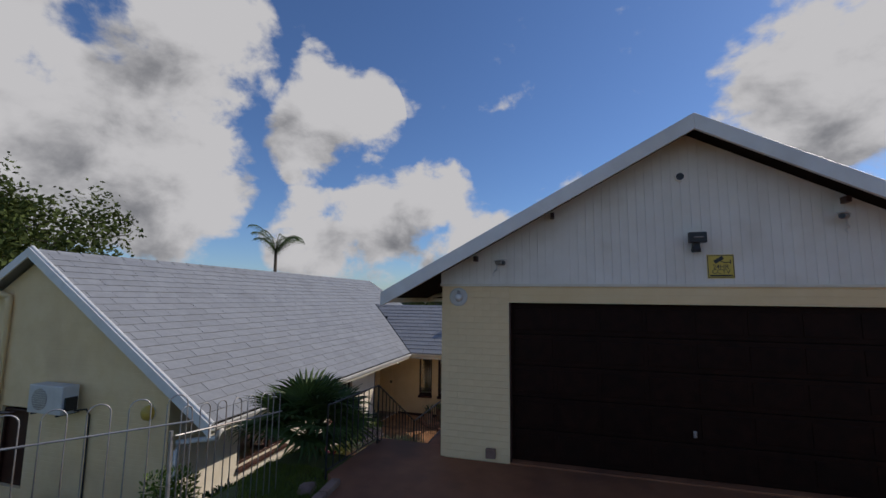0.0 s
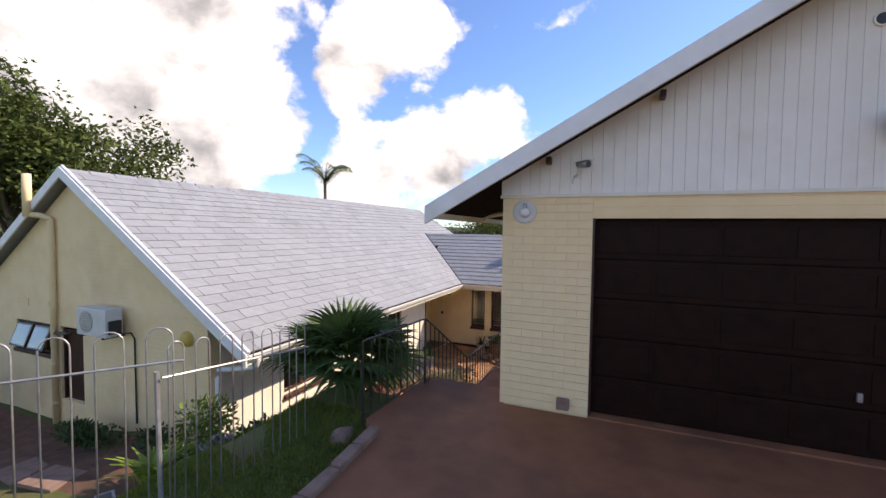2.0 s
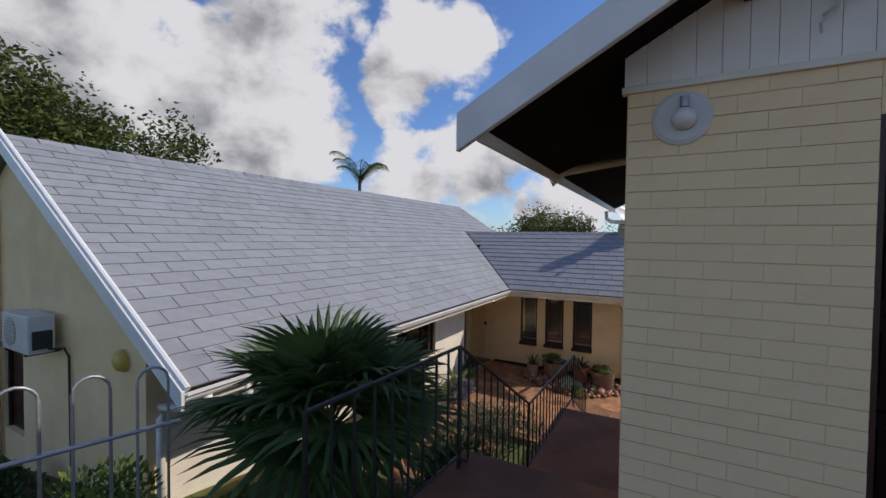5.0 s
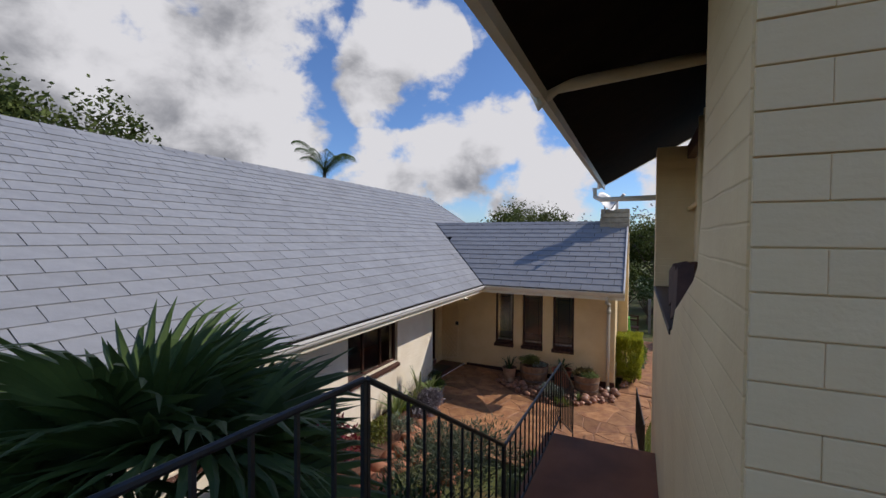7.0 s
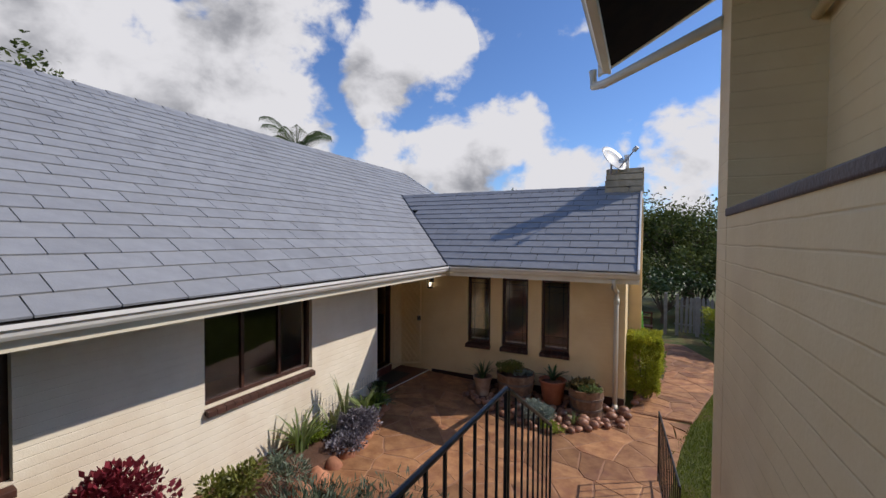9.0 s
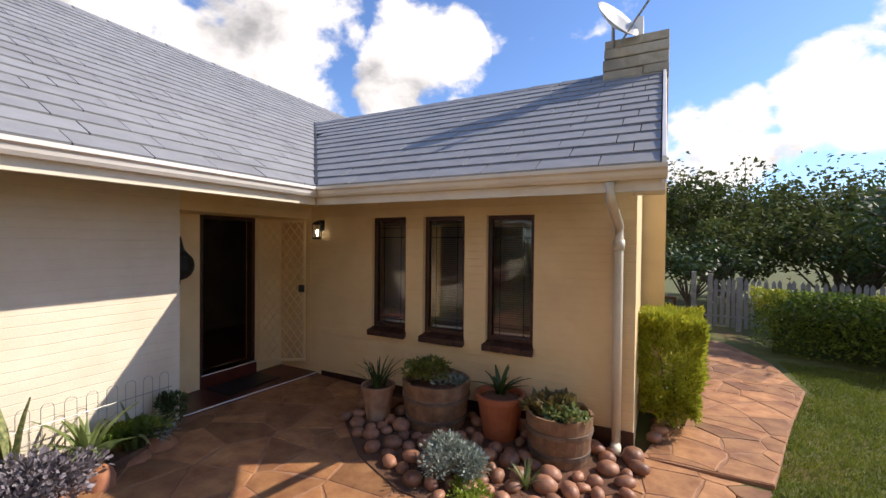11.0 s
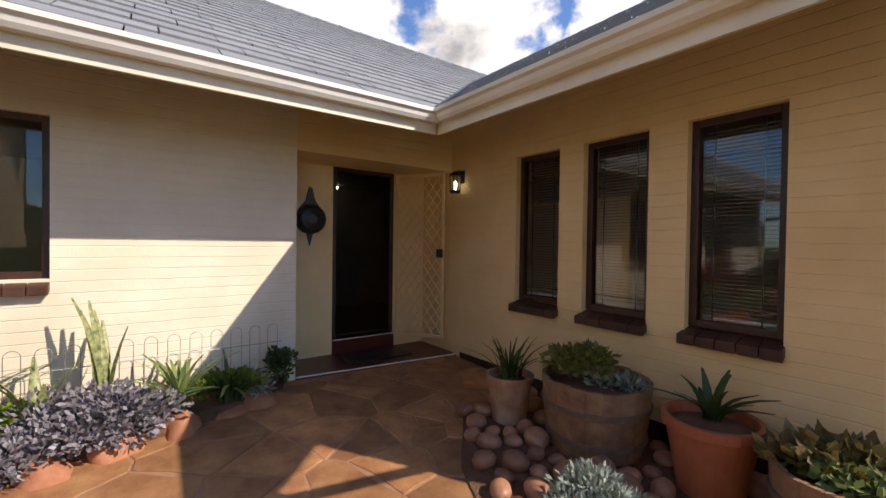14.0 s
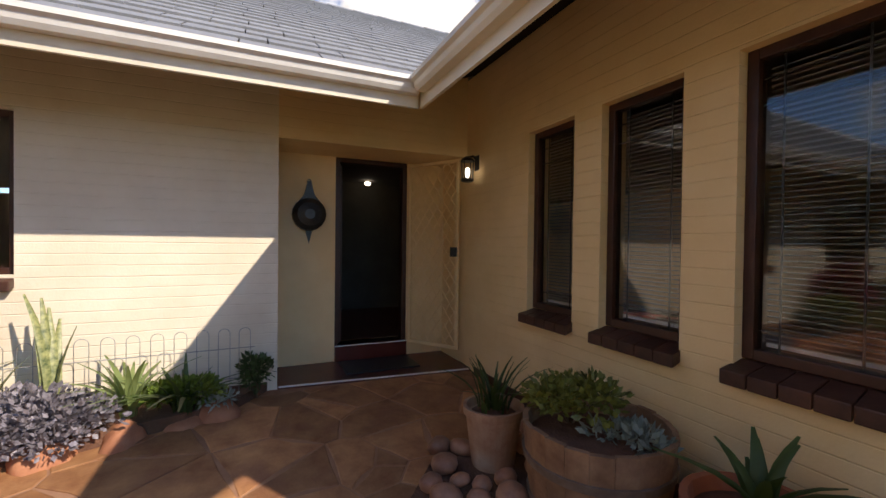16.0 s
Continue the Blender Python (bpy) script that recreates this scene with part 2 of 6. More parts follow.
LIME = material("lime_leaf", (0.28, 0.32, 0.03), (0.44, 0.44, 0.05), 3.0, 0.5, 0.1, vary=0.3, through_light=0.4)
SILVER = material("silver_leaf", (0.19, 0.235, 0.20), (0.36, 0.41, 0.36), 8.0, 0.7, 0.1, vary=0.3, through_light=0.15)
MAUVE = material("mauve_grey_leaf", (0.085, 0.07, 0.085), (0.33, 0.30, 0.33), 16.0, 0.55, 0.1, vary=0.45, through_light=0.1)
REDLEAF = material("red_leaf", (0.14, 0.012, 0.022), (0.26, 0.03, 0.045), 6.0, 0.5, 0.1, vary=0.35, through_light=0.25)
YELLOWLEAF = material("yellow_flower", (0.55, 0.28, 0.05), (0.65, 0.4, 0.1), 6.0, 0.6, vary=0.2)
SNAKE = material("striped_leaf", (0.07, 0.11, 0.04), (0.46, 0.46, 0.20), 30.0, 0.45, 0.1, through_light=0.2)
GRASS = material("lawn_blade", (0.10, 0.135, 0.014), (0.19, 0.225, 0.03), 1.2, 0.6, 0.1, vary=0.35, through_light=0.4)
TURF = material("turf", (0.075, 0.085, 0.018), (0.12, 0.135, 0.028), 3.0, 0.95, 0.9, depth=0.02, stain=(0.16, 0.075, 0.035), stain_scale=1.2)
CONCRETE = material("grey_concrete", (0.28, 0.27, 0.25), (0.42, 0.40, 0.37), 8.0, 0.9, 0.6)
AC_WHITE = material("aged_white_plastic", (0.55, 0.54, 0.50), (0.66, 0.64, 0.60), 4.0, 0.45, 0.1)
YELLOW = material("yellow_plastic", (0.55, 0.36, 0.06), (0.66, 0.45, 0.09), 6.0, 0.4, 0.1)
SIGNYEL = material("sign_yellow", (0.60, 0.42, 0.06), (0.68, 0.50, 0.09), 6.0, 0.4, 0.05)
# plaster colour lowered so the rooms look dim behind door and glass
INSIDE = material("darkened_interior_plaster", (0.10, 0.085, 0.07), (0.15, 0.13, 0.105), 2.0, 0.9)
BLIND = material("grey_blind_slat", (0.24, 0.225, 0.21), (0.32, 0.30, 0.28), 4.0, 0.5)
HILL = material("distant_wooded_hill", (0.045, 0.06, 0.035), (0.08, 0.10, 0.06), 0.03, 0.95, stain=(0.10, 0.12, 0.10), stain_scale=0.01)
GREENBIN = material("green_plastic", (0.10, 0.42, 0.05), (0.14, 0.5, 0.08), 4.0, 0.4, 0.1)
PICKET = material("bleached_picket", (0.20, 0.19, 0.18), (0.30, 0.29, 0.27), 9.0, 0.8, 0.5, vary=0.12)

OLDSTONE = material("pale_sandstone", (0.40, 0.32, 0.21), (0.58, 0.49, 0.35), 6.0, 0.85, 0.8, depth=0.015, stain=(0.24, 0.20, 0.15), stain_scale=3.0, vary=0.12)
TILE = material("dark_brown_tile", (0.05, 0.022, 0.016), (0.10, 0.045, 0.03), 9.0, 0.7, 0.4)
SUCC = material("yellow_green_leaf", (0.13, 0.15, 0.03), (0.24, 0.24, 0.05), 5.0, 0.45, 0.1, vary=0.3, through_light=0.25)
BRONZE = material("bronze_leaf", (0.14, 0.10, 0.04), (0.24, 0.20, 0.07), 5.0, 0.5, 0.1, vary=0.45, through_light=0.25)
PALEGREEN = material("pale_green_leaf", (0.16, 0.22, 0.07), (0.28, 0.34, 0.13), 5.0, 0.5, 0.1, vary=0.25, through_light=0.4)
LIMEG = material("lime_green_leaf", (0.20, 0.28, 0.03), (0.34, 0.42, 0.06), 5.0, 0.5, 0.1, vary=0.25, through_light=0.4)
SILVERG = material("grey_green_leaf", (0.13, 0.17, 0.11), (0.24, 0.29, 0.20), 5.0, 0.6, 0.1, vary=0.25, through_light=0.25)
SAGE = material("sage_leaf", (0.07, 0.095, 0.055), (0.14, 0.17, 0.10), 4.0, 0.65, 0.1, vary=0.3, through_light=0.25)
LEAFY = material("fresh_green_leaf", (0.10, 0.16, 0.02), (0.19, 0.26, 0.045), 3.0, 0.5, 0.1, vary=0.35, through_light=0.4)

GLASS = bpy.data.materials.new("window_glass")
GLASS.use_nodes = True
g = GLASS.node_tree.nodes["Principled BSDF"]
g.inputs["Base Color"].default_value = (0.95, 0.97, 0.97, 1)
g.inputs["Roughness"].default_value, g.inputs["Transmission Weight"].default_value, g.inputs["IOR"].default_value = 0.02, 1.0, 1.45
GLOW = bpy.data.materials.new("lamp_bulb")
GLOW.use_nodes = True
e = GLOW.node_tree.nodes["Principled BSDF"]
e.inputs["Emission Color"].default_value, e.inputs["Emission Strength"].default_value = (1, 0.93, 0.8, 1), 4.0


# ---- mesh tools ----
def part(name, bm, mat, parent=None, label="", smooth=False):
    me = bpy.data.meshes.new(name)
    bm.to_mesh(me)
    bm.free()
    me.materials.append(mat)
    if smooth:
        me.polygons.foreach_set("use_smooth", [True] * len(me.polygons))
    ob = new(name, me)
    if parent is not None:
        ob.parent = parent
    if label:
        ob["label"] = label
    return ob


def mesh_of(name, verts, faces, mat, parent=None, label="", smooth=False):
    me = bpy.data.meshes.new(name)
    me.from_pydata([tuple(v) for v in verts], [], faces)
    me.materials.append(mat)
    if smooth:
        me.polygons.foreach_set("use_smooth", [True] * len(me.polygons))
    me.update()
    ob = new(name, me)
    if parent is not None:
        ob.parent = parent
    if label:
        ob["label"] = label
    return ob


def thing(name, label, category, at=(0, 0, 0), group="", kind="", rz=0):
    ob = new(name)
    ob.empty_display_size = 0.1
    ob.matrix_world = pose(*at, 0, 0, rz)
    return tagged(ob, label, category, group, kind)


def box(x0, x1, y0, y1, z0, z1, bevel=0.0, bm=None):
    bm = bm or bmesh.new()
    own = bmesh.new()
    bmesh.ops.create_cube(own, size=1)
    for v in own.verts:
        v.co = ((x0 + x1) / 2 + v.co.x * (x1 - x0), (y0 + y1) / 2 + v.co.y * (y1 - y0), (z0 + z1) / 2 + v.co.z * (z1 - z0))
    if bevel:
        bmesh.ops.bevel(own, geom=own.edges[:], offset=bevel, segments=2, affect="EDGES", profile=0.6)
    merge(bm, own)
    return bm


def merge(bm, own):
    me = bpy.data.meshes.new("tmp")
    own.to_mesh(me)
    own.free()
    bm.from_mesh(me)
    bpy.data.meshes.remove(me)
    return bm


def tube(points, r, sides=8, bm=None, taper=None, cap=True):
    """A round bar along points."""
    bm = bm or bmesh.new()
    pts = [Vector(p) for p in points]
    rings = []
    for i, p in enumerate(pts):
        d = (pts[min(i + 1, len(pts) - 1)] - pts[max(i - 1, 0)]).normalized()
        a = d.cross(Vector((0, 0, 1)) if abs(d.z) < 0.95 else Vector((1, 0, 0))).normalized()
        b = d.cross(a)
        rr = r if taper is None else r + (taper - r) * i / (len(pts) - 1)
        rings.append([bm.verts.new(p + rr * (math.cos(k * math.tau / sides) * a + math.sin(k * math.tau / sides) * b)) for k in range(sides)])
    for u, v in zip(rings, rings[1:]):
        for k in range(sides):
            bm.faces.new((u[k], u[(k + 1) % sides], v[(k + 1) % sides], v[k]))
    if cap:
        bm.faces.new(rings[0][::-1])
        bm.faces.new(rings[-1])
    return bm


def lathe(profile, segs=28, bm=None, centre=(0, 0, 0)):
    """A turned body from (radius, height) pairs."""
    bm = bm or bmesh.new()
    rings = []
    for r, z in profile:
        rings.append([bm.verts.new((centre[0] + r * math.cos(k * math.tau / segs), centre[1] + r * math.sin(k * math.tau / segs), centre[2] + z)) for k in range(segs)])
    for u, v in zip(rings, rings[1:]):
        for k in range(segs):
            bm.faces.new((u[k], u[(k + 1) % segs], v[(k + 1) % segs], v[k]))
    bm.faces.new(rings[0][::-1])
    bm.faces.new(rings[-1])
    return bm


def prism(outline, axis, a, b, bm=None):
    """A flat outline of (u, v) pairs, thickened along an axis from a to b. axis x: (y, z); axis y: (x, z); axis z: (x, y)."""
    bm = bm or bmesh.new()
    put = {"x": lambda u, v, w: (w, u, v), "y": lambda u, v, w: (u, w, v), "z": lambda u, v, w: (u, v, w)}[axis]
    lo = [bm.verts.new(put(u, v, a)) for u, v in outline]
    hi = [bm.verts.new(put(u, v, b)) for u, v in outline]
    n = len(outline)
    bm.faces.new(lo)
    bm.faces.new(hi[::-1])
    for i in range(n):
        bm.faces.new((lo[i], hi[i], hi[(i + 1) % n], lo[(i + 1) % n]))
    bmesh.ops.recalc_face_normals(bm, faces=bm.faces[:])
    return bm


def lerp(a, b, t):
    return a + (b - a) * t


def ease(t):
    t = min(1, max(0, t))
    return t * t * (3 - 2 * t)


# ---- ground ----
PATIO = -1.95


def ground_z(x, y):
    low = lerp(-0.98, -2.0, ease((y - 3.0) / 6.0))
    low -= 0.45 * ease((-5.6 - x) / 4) * (1 - ease((y - 3) / 3))
    if y > 20:
        low -= 4.0 * ease((y - 20) / 60)
    high = 0.55 - 0.012 * y if y < 3.4 else 0.5
    p = ease((x + 4.7) / 2.2)
    q = 1 - ease((y - 3.0) / 1.3) if x < -0.5 else (1.0 if y < 7.8 else 1 - ease((y - 7.8) / 0.1))
    return low + (high - low) * p * q


def span(lo, hi, step):
    n = round((hi - lo) / step)
    return [lo + (hi - lo) * i / n for i in range(n)]


gx = [-3000, -800, -250, -120, -60, -40, -30, -22] + span(-16, 4, 0.2) + [4, 6, 9, 13, 20, 30, 50, 100, 250, 800, 3000]
gy = [-3000, -800, -250, -100, -40, -20, -12, -8, -6] + span(-5, 19, 0.2) + [19, 22, 26, 32, 40, 60, 90, 150, 300, 800, 3000]
verts = [(x, y, ground_z(x, y) + (0.03 * noise.noise((x * 1.7, y * 1.7, 0)) if -16 < x < 4 and y < 19 else 0)) for y in gy for x in gx]
w = len(gx)
faces = [(j * w + i, j * w + i + 1, (j + 1) * w + i + 1, (j + 1) * w + i) for j in range(len(gy) - 1) for i in range(w - 1)]
ground = tagged(mesh_of("ground", verts, faces, TURF, smooth=True), "sloping lawn with thin grass and bare red soil", "ground", kind="structure")

# bare dark bed along the foot of the gable
bx_, by_ = span(-12.8, -4.6, 0.2), span(1.55, 3.2, 0.165)
verts = [(x, y + (0.25 * noise.noise((x * 0.9, 2, 0)) if k == 0 else 0), ground_z(x, y) + 0.03 * noise.noise((x * 1.7, y * 1.7, 0)) + (0.03 if k else -0.03)) for k, y in enumerate(by_) for x in bx_]
w = len(bx_)
faces = [(j * w + i, j * w + i + 1, (j + 1) * w + i + 1, (j + 1) * w + i) for j in range(len(by_) - 1) for i in range(w - 1)]
tagged(mesh_of("gable_bed", verts, faces, SOIL, smooth=True), "bare dark soil bed at the foot of the gable", "bed", kind="structure")

# driveway, landing, stairs
drive = tagged(part("driveway", prism([(-1.42, -9.0), (9.0, -9.0), (9.0, 3.06), (-0.45, 3.06), (-0.45, 3.5), (-1.60, 3.5), (-1.66, 2.1), (-1.44, 1.9), (-1.33, 1.2)], "z", 0.4, 0.62), DRIVE),
               "red oxide concrete driveway, worn and stained, before the garage", "driveway", kind="structure")
kerb_line = [(-1.38, -6.0), (-1.34, -1.0), (-1.33, 0.4), (-1.36, 1.2), (-1.42, 1.9)]
kerb = thing("kerb", "low rough concrete kerb edging the red driveway", "kerb", kind="structure")
for (xa, ya), (xb, yb) in zip(kerb_line, kerb_line[1:]):
    n = max(1, round(math.hypot(xb - xa, yb - ya) / 0.45))
    for i in range(n):
        p, q = Vector((lerp(xa, xb, i / n), lerp(ya, yb, i / n), 0.62)), Vector((lerp(xa, xb, (i + 1) / n - 0.02), lerp(ya, yb, (i + 1) / n - 0.02), 0.62))
        bm = box(-0.055, 0.055, 0, (q - p).length, -0.15, 0.055 + random.uniform(-0.01, 0.012), 0.02)
        ob = part("kerb_stone", bm, KERB, kerb)
        ob.matrix_local = pose(*p, 0, 0, math.degrees(math.atan2(-(q - p).x, (q - p).y)))

stairs = thing("stairs", "red oxide concrete steps going down beside the garage", "stairs", kind="structure")
SX0, SX1 = -1.58, -0.5
for i in range(4):
    top = 0.62 - 0.205 * (i + 1) + 0.0
    part("step", box(SX0, SX1, 3.5 + i * 0.3, 3.8 + i * 0.3 + (2.0 if i == 3 else 0), -2.2, top, 0.012), DRIVE, stairs)
LAND2 = 0.62 - 0.82
n_low = 10
for i in range(n_low):
    top = LAND2 - (LAND2 - PATIO) * (i + 1) / n_low
    part("step", box(SX0, SX1, 6.7 + i * 0.29, 6.99 + i * 0.29, -2.3, top + (0.004 if i == n_low - 1 else 0), 0.012), DRIVE, stairs)


# ---- walls with openings ----
def wall_with_holes(name, axis, at, thick, lo, hi, z0, z1, holes, mat, label, parent=None):
    """A wall along the other axis, its face at `at`, thickness going to at + thick; holes: (lo, hi, z0, z1)."""
    bm = bmesh.new()
    cuts = sorted({lo, hi, *[h[0] for h in holes], *[h[1] for h in holes]})
    zs = sorted({z0, z1, *[h[2] for h in holes], *[h[3] for h in holes]})
    w0, w1 = min(at, at + thick), max(at, at + thick)
    for a, b in zip(cuts, cuts[1:]):
        for c, d in zip(zs, zs[1:]):
            if any(h[0] <= (a + b) / 2 <= h[1] and h[2] <= (c + d) / 2 <= h[3] for h in holes):
                continue
            if axis == "x":
                box(w0, w1, a, b, c, d, bm=bm)
            else:
                box(a, b, w0, w1, c, d, bm=bm)
    bmesh.ops.remove_doubles(bm, verts=bm.verts[:], dist=0.0005)
    seen = {}
    for f in bm.faces:
        seen.setdefault(tuple(round(c, 3) for c in f.calc_center_median()), []).append(f)
    bmesh.ops.delete(bm, geom=[f for fs in seen.values() if len(fs) > 1 for f in fs], context="FACES")
    ob = part(name, bm, mat, parent)
    return tagged(ob, label, "wall", kind="structure") if parent is None else ob


HX = -5.42          # house east wall
HY = 3.22           # house gable wall
WY = 13.42          # wing front wall
WX = -1.18          # wing gable wall
SLOPE = 2.96 / 4.68
EAVE_X, EAVE_Z, RIDGE_X = -4.39, 0.69, -9.07
RIDGE_Z = EAVE_Z + SLOPE * (EAVE_X - RIDGE_X)
YF, YB = 3.03, 18.4
WEY, WRY = 12.47, 15.2
WRZ = EAVE_Z + SLOPE * (WRY - WEY)


def roof_z(x):
    return RIDGE_Z - SLOPE * abs(x - RIDGE_X)


wall_with_holes("wall_east", "x", HX, -0.22, HY + 0.22, 11.58, -2.4, 1.24, [(8.14, 9.86, -0.76, 0.40), (4.9, 6.52, -0.76, 0.40)], CREAM_SUNLIT, "cream painted brick house wall with dark framed windows")
wall_with_holes("wall_over_recess", "x", HX, -0.22, 11.58, WY, 0.40, 1.24, [], CREAM, "cream painted lintel over the recessed entrance")
tagged(part("recess_side", box(-6.02, HX - 0.22, 11.38, 11.58, -2.4, 0.6), CREAM_PLAIN), "cream plastered side of the entrance recess", "wall", kind="structure")
tagged(part("recess_ceiling", box(-6.02, HX - 0.22, 11.58, WY, 0.40, 0.5), CREAM_PLAIN), "cream plastered ceiling of the entrance recess", "ceiling", kind="structure")
wall_with_holes("wall_entrance", "x", -6.02, -0.2, 11.38, WY, -2.4, 0.6, [(12.17, 12.97, -1.60, 0.40)], CREAM_PLAIN, "cream plastered wall round the front door")
W_WIN = [(-4.34, -3.81), (-3.56, -3.0), (-2.73, -2.18)]
wall_with_holes("wall_wing", "y", WY, 0.22, -5.42, WX, -2.4, 1.20, [(a, b, -1.11, 0.40) for a, b in W_WIN], CREAM, "cream painted brick wing wall with three narrow windows")

# gable walls
gable = thing("wall_gable", "cream painted gable end of the house with small openings", "wall", kind="structure")
part("gable_brickwork", prism([(-12.9, -2.4), (HX, -2.4), (HX, -0.93), (-12.9, -0.93)], "y", HY, HY + 0.22), CREAM, gable)
for xa, xb in ((-12.9, -11.3), (-9.88, -9.64), (-8.87, HX)):
    part("gable_brickwork", box(xa, xb, HY, HY + 0.22, -0.93, 0.56), CREAM, gable)
part("gable_brickwork", box(-11.3, -9.88, HY, HY + 0.22, -0.93, -0.06), CREAM, gable)
part("gable_brickwork", prism([(-12.9, 0.56), (HX, 0.56), (HX, roof_z(HX) - 0.17), (RIDGE_X, RIDGE_Z - 0.17), (-12.9, roof_z(-12.9) - 0.17)], "y", HY, HY + 0.22), CREAM, gable)
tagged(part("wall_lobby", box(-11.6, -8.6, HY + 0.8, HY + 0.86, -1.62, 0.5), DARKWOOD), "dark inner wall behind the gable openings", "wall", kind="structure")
tagged(part("wall_back", box(-12.9, -12.7, HY + 0.22, YB - 0.2, -2.6, 0.4), CREAM), "cream painted brick back wall", "wall", kind="structure")
tagged(part("wall_far_gable", prism([(-12.9, -2.4), (HX, -2.4), (HX, roof_z(HX) - 0.17), (RIDGE_X, RIDGE_Z - 0.17), (-12.9, roof_z(-12.9) - 0.17)], "y", YB - 0.4, YB - 0.2), CREAM), "cream painted far gable of the house", "wall", kind="structure")
tagged(part("wall_wing_gable", prism([(WY + 0.22, -2.4), (17.6, -2.4), (17.6, 0.75), (WRY, WRZ - 0.16), (WY + 0.22, 0.9)], "x", WX - 0.2, WX), CREAM_PLAIN), "cream painted gable wall of the wing", "wall", kind="structure")
tagged(part("wall_wing_back", box(HX, WX - 0.2, 17.4, 17.6, -2.4, 0.7), CREAM), "cream painted back wall of the wing", "wall", kind="structure")
tagged(part("floor_inside", box(-12.7, -6.24, HY + 0.22, YB - 0.4, -1.75, -1.62), STOEP), "dark red floor inside the house", "floor", kind="structure")
tagged(part("floor_wing", box(-6.02, WX - 0.2, WY + 0.22, 17.4, -1.75, -1.62), STOEP), "dark floor inside the wing", "floor", kind="structure")
tagged(part("wall_hall", box(-8.6, -8.5, 9.0, 16.0, -1.62, 0.8), INSIDE), "plastered hall wall, coloured dark for the gloom behind the front door", "wall", kind="structure")
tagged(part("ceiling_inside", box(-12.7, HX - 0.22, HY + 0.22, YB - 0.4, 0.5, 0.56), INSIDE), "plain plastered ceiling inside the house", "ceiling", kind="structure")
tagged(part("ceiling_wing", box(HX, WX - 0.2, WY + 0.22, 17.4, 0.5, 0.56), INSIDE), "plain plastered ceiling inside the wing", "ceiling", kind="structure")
tagged(part("plinth", box(-5.2, WX + 0.004, WY - 0.012, WY, -2.2, -1.74), DARKWOOD), "dark brown painted plinth at the foot of the wall", "plinth", kind="structure")


# ---- roofs ----
def sheet(name, corners, thick, mat, parent, label=""):
    """A slab under the polygon of corners."""
    bm = bmesh.new()
    c = [Vector(p) for p in corners]
    nrm = (c[1] - c[0]).cross(c[2] - c[0]).normalized()
    if nrm.z < 0:
        nrm = -nrm
    up = [bm.verts.new(p) for p in c]
    dn = [bm.verts.new(p - nrm * thick) for p in c]
    bm.faces.new(up)
    bm.faces.new(dn[::-1])
    for i in range(len(c)):
        bm.faces.new((up[i], dn[i], dn[(i + 1) % len(c)], up[(i + 1) % len(c)]))
    bmesh.ops.recalc_face_normals(bm, faces=bm.faces[:])
    return part(name, bm, mat, parent, label)


house_roof = thing("house_roof", "long grey slate gable roof with white barge boards", "roof", kind="structure")
wing_roof = thing("wing_roof", "lower grey slate roof of the wing", "roof", kind="structure")
garage_roof = thing("garage_roof", "garage roof with white barge boards and dark eaves", "roof", kind="structure")
VX = EAVE_X - (WRY - WEY)   # where the valley reaches the wing ridge
sheet("roof_deck", [(EAVE_X, YF, EAVE_Z - 0.02), (EAVE_X, WEY, EAVE_Z - 0.02), (VX, WRY, WRZ - 0.02), (EAVE_X, 2 * WRY - WEY, EAVE_Z - 0.02), (EAVE_X, YB, EAVE_Z - 0.02), (RIDGE_X, YB, RIDGE_Z - 0.02), (RIDGE_X, YF, RIDGE_Z - 0.02)], 0.05, UNDER, house_roof)
sheet("roof_deck", [(2 * RIDGE_X - EAVE_X, YF, EAVE_Z), (2 * RIDGE_X - EAVE_X, YB, EAVE_Z), (RIDGE_X, YB, RIDGE_Z), (RIDGE_X, YF, RIDGE_Z)], 0.07, SLATE, house_roof)
sheet("roof_deck", [(EAVE_X, WEY, EAVE_Z - 0.02), (WX + 0.2, WEY, EAVE_Z - 0.02), (WX + 0.2, WRY, WRZ - 0.02), (VX, WRY, WRZ - 0.02)], 0.05, UNDER, wing_roof)
sheet("roof_deck", [(EAVE_X, 2 * WRY - WEY, EAVE_Z), (WX + 0.2, 2 * WRY - WEY, EAVE_Z), (WX + 0.2, WRY, WRZ), (VX, WRY, WRZ)], 0.07, SLATE, wing_roof)

TW, TE = 0.50, 0.235
slope_len = math.hypot(1, SLOPE)


def slate_piece(w, l, t=0.017, sk0=0.0, sk1=0.0):
    """One slate lying along +v (up the slope), raised at its foot."""
    return [(0, 0, t), (w, 0, t), (w + sk1, l, 0), (sk0, l, 0), (0, 0, -0.004), (w, 0, -0.004)], [(0, 1, 2, 3), (4, 5, 1, 0), (0, 3, 4), (1, 5, 2)]


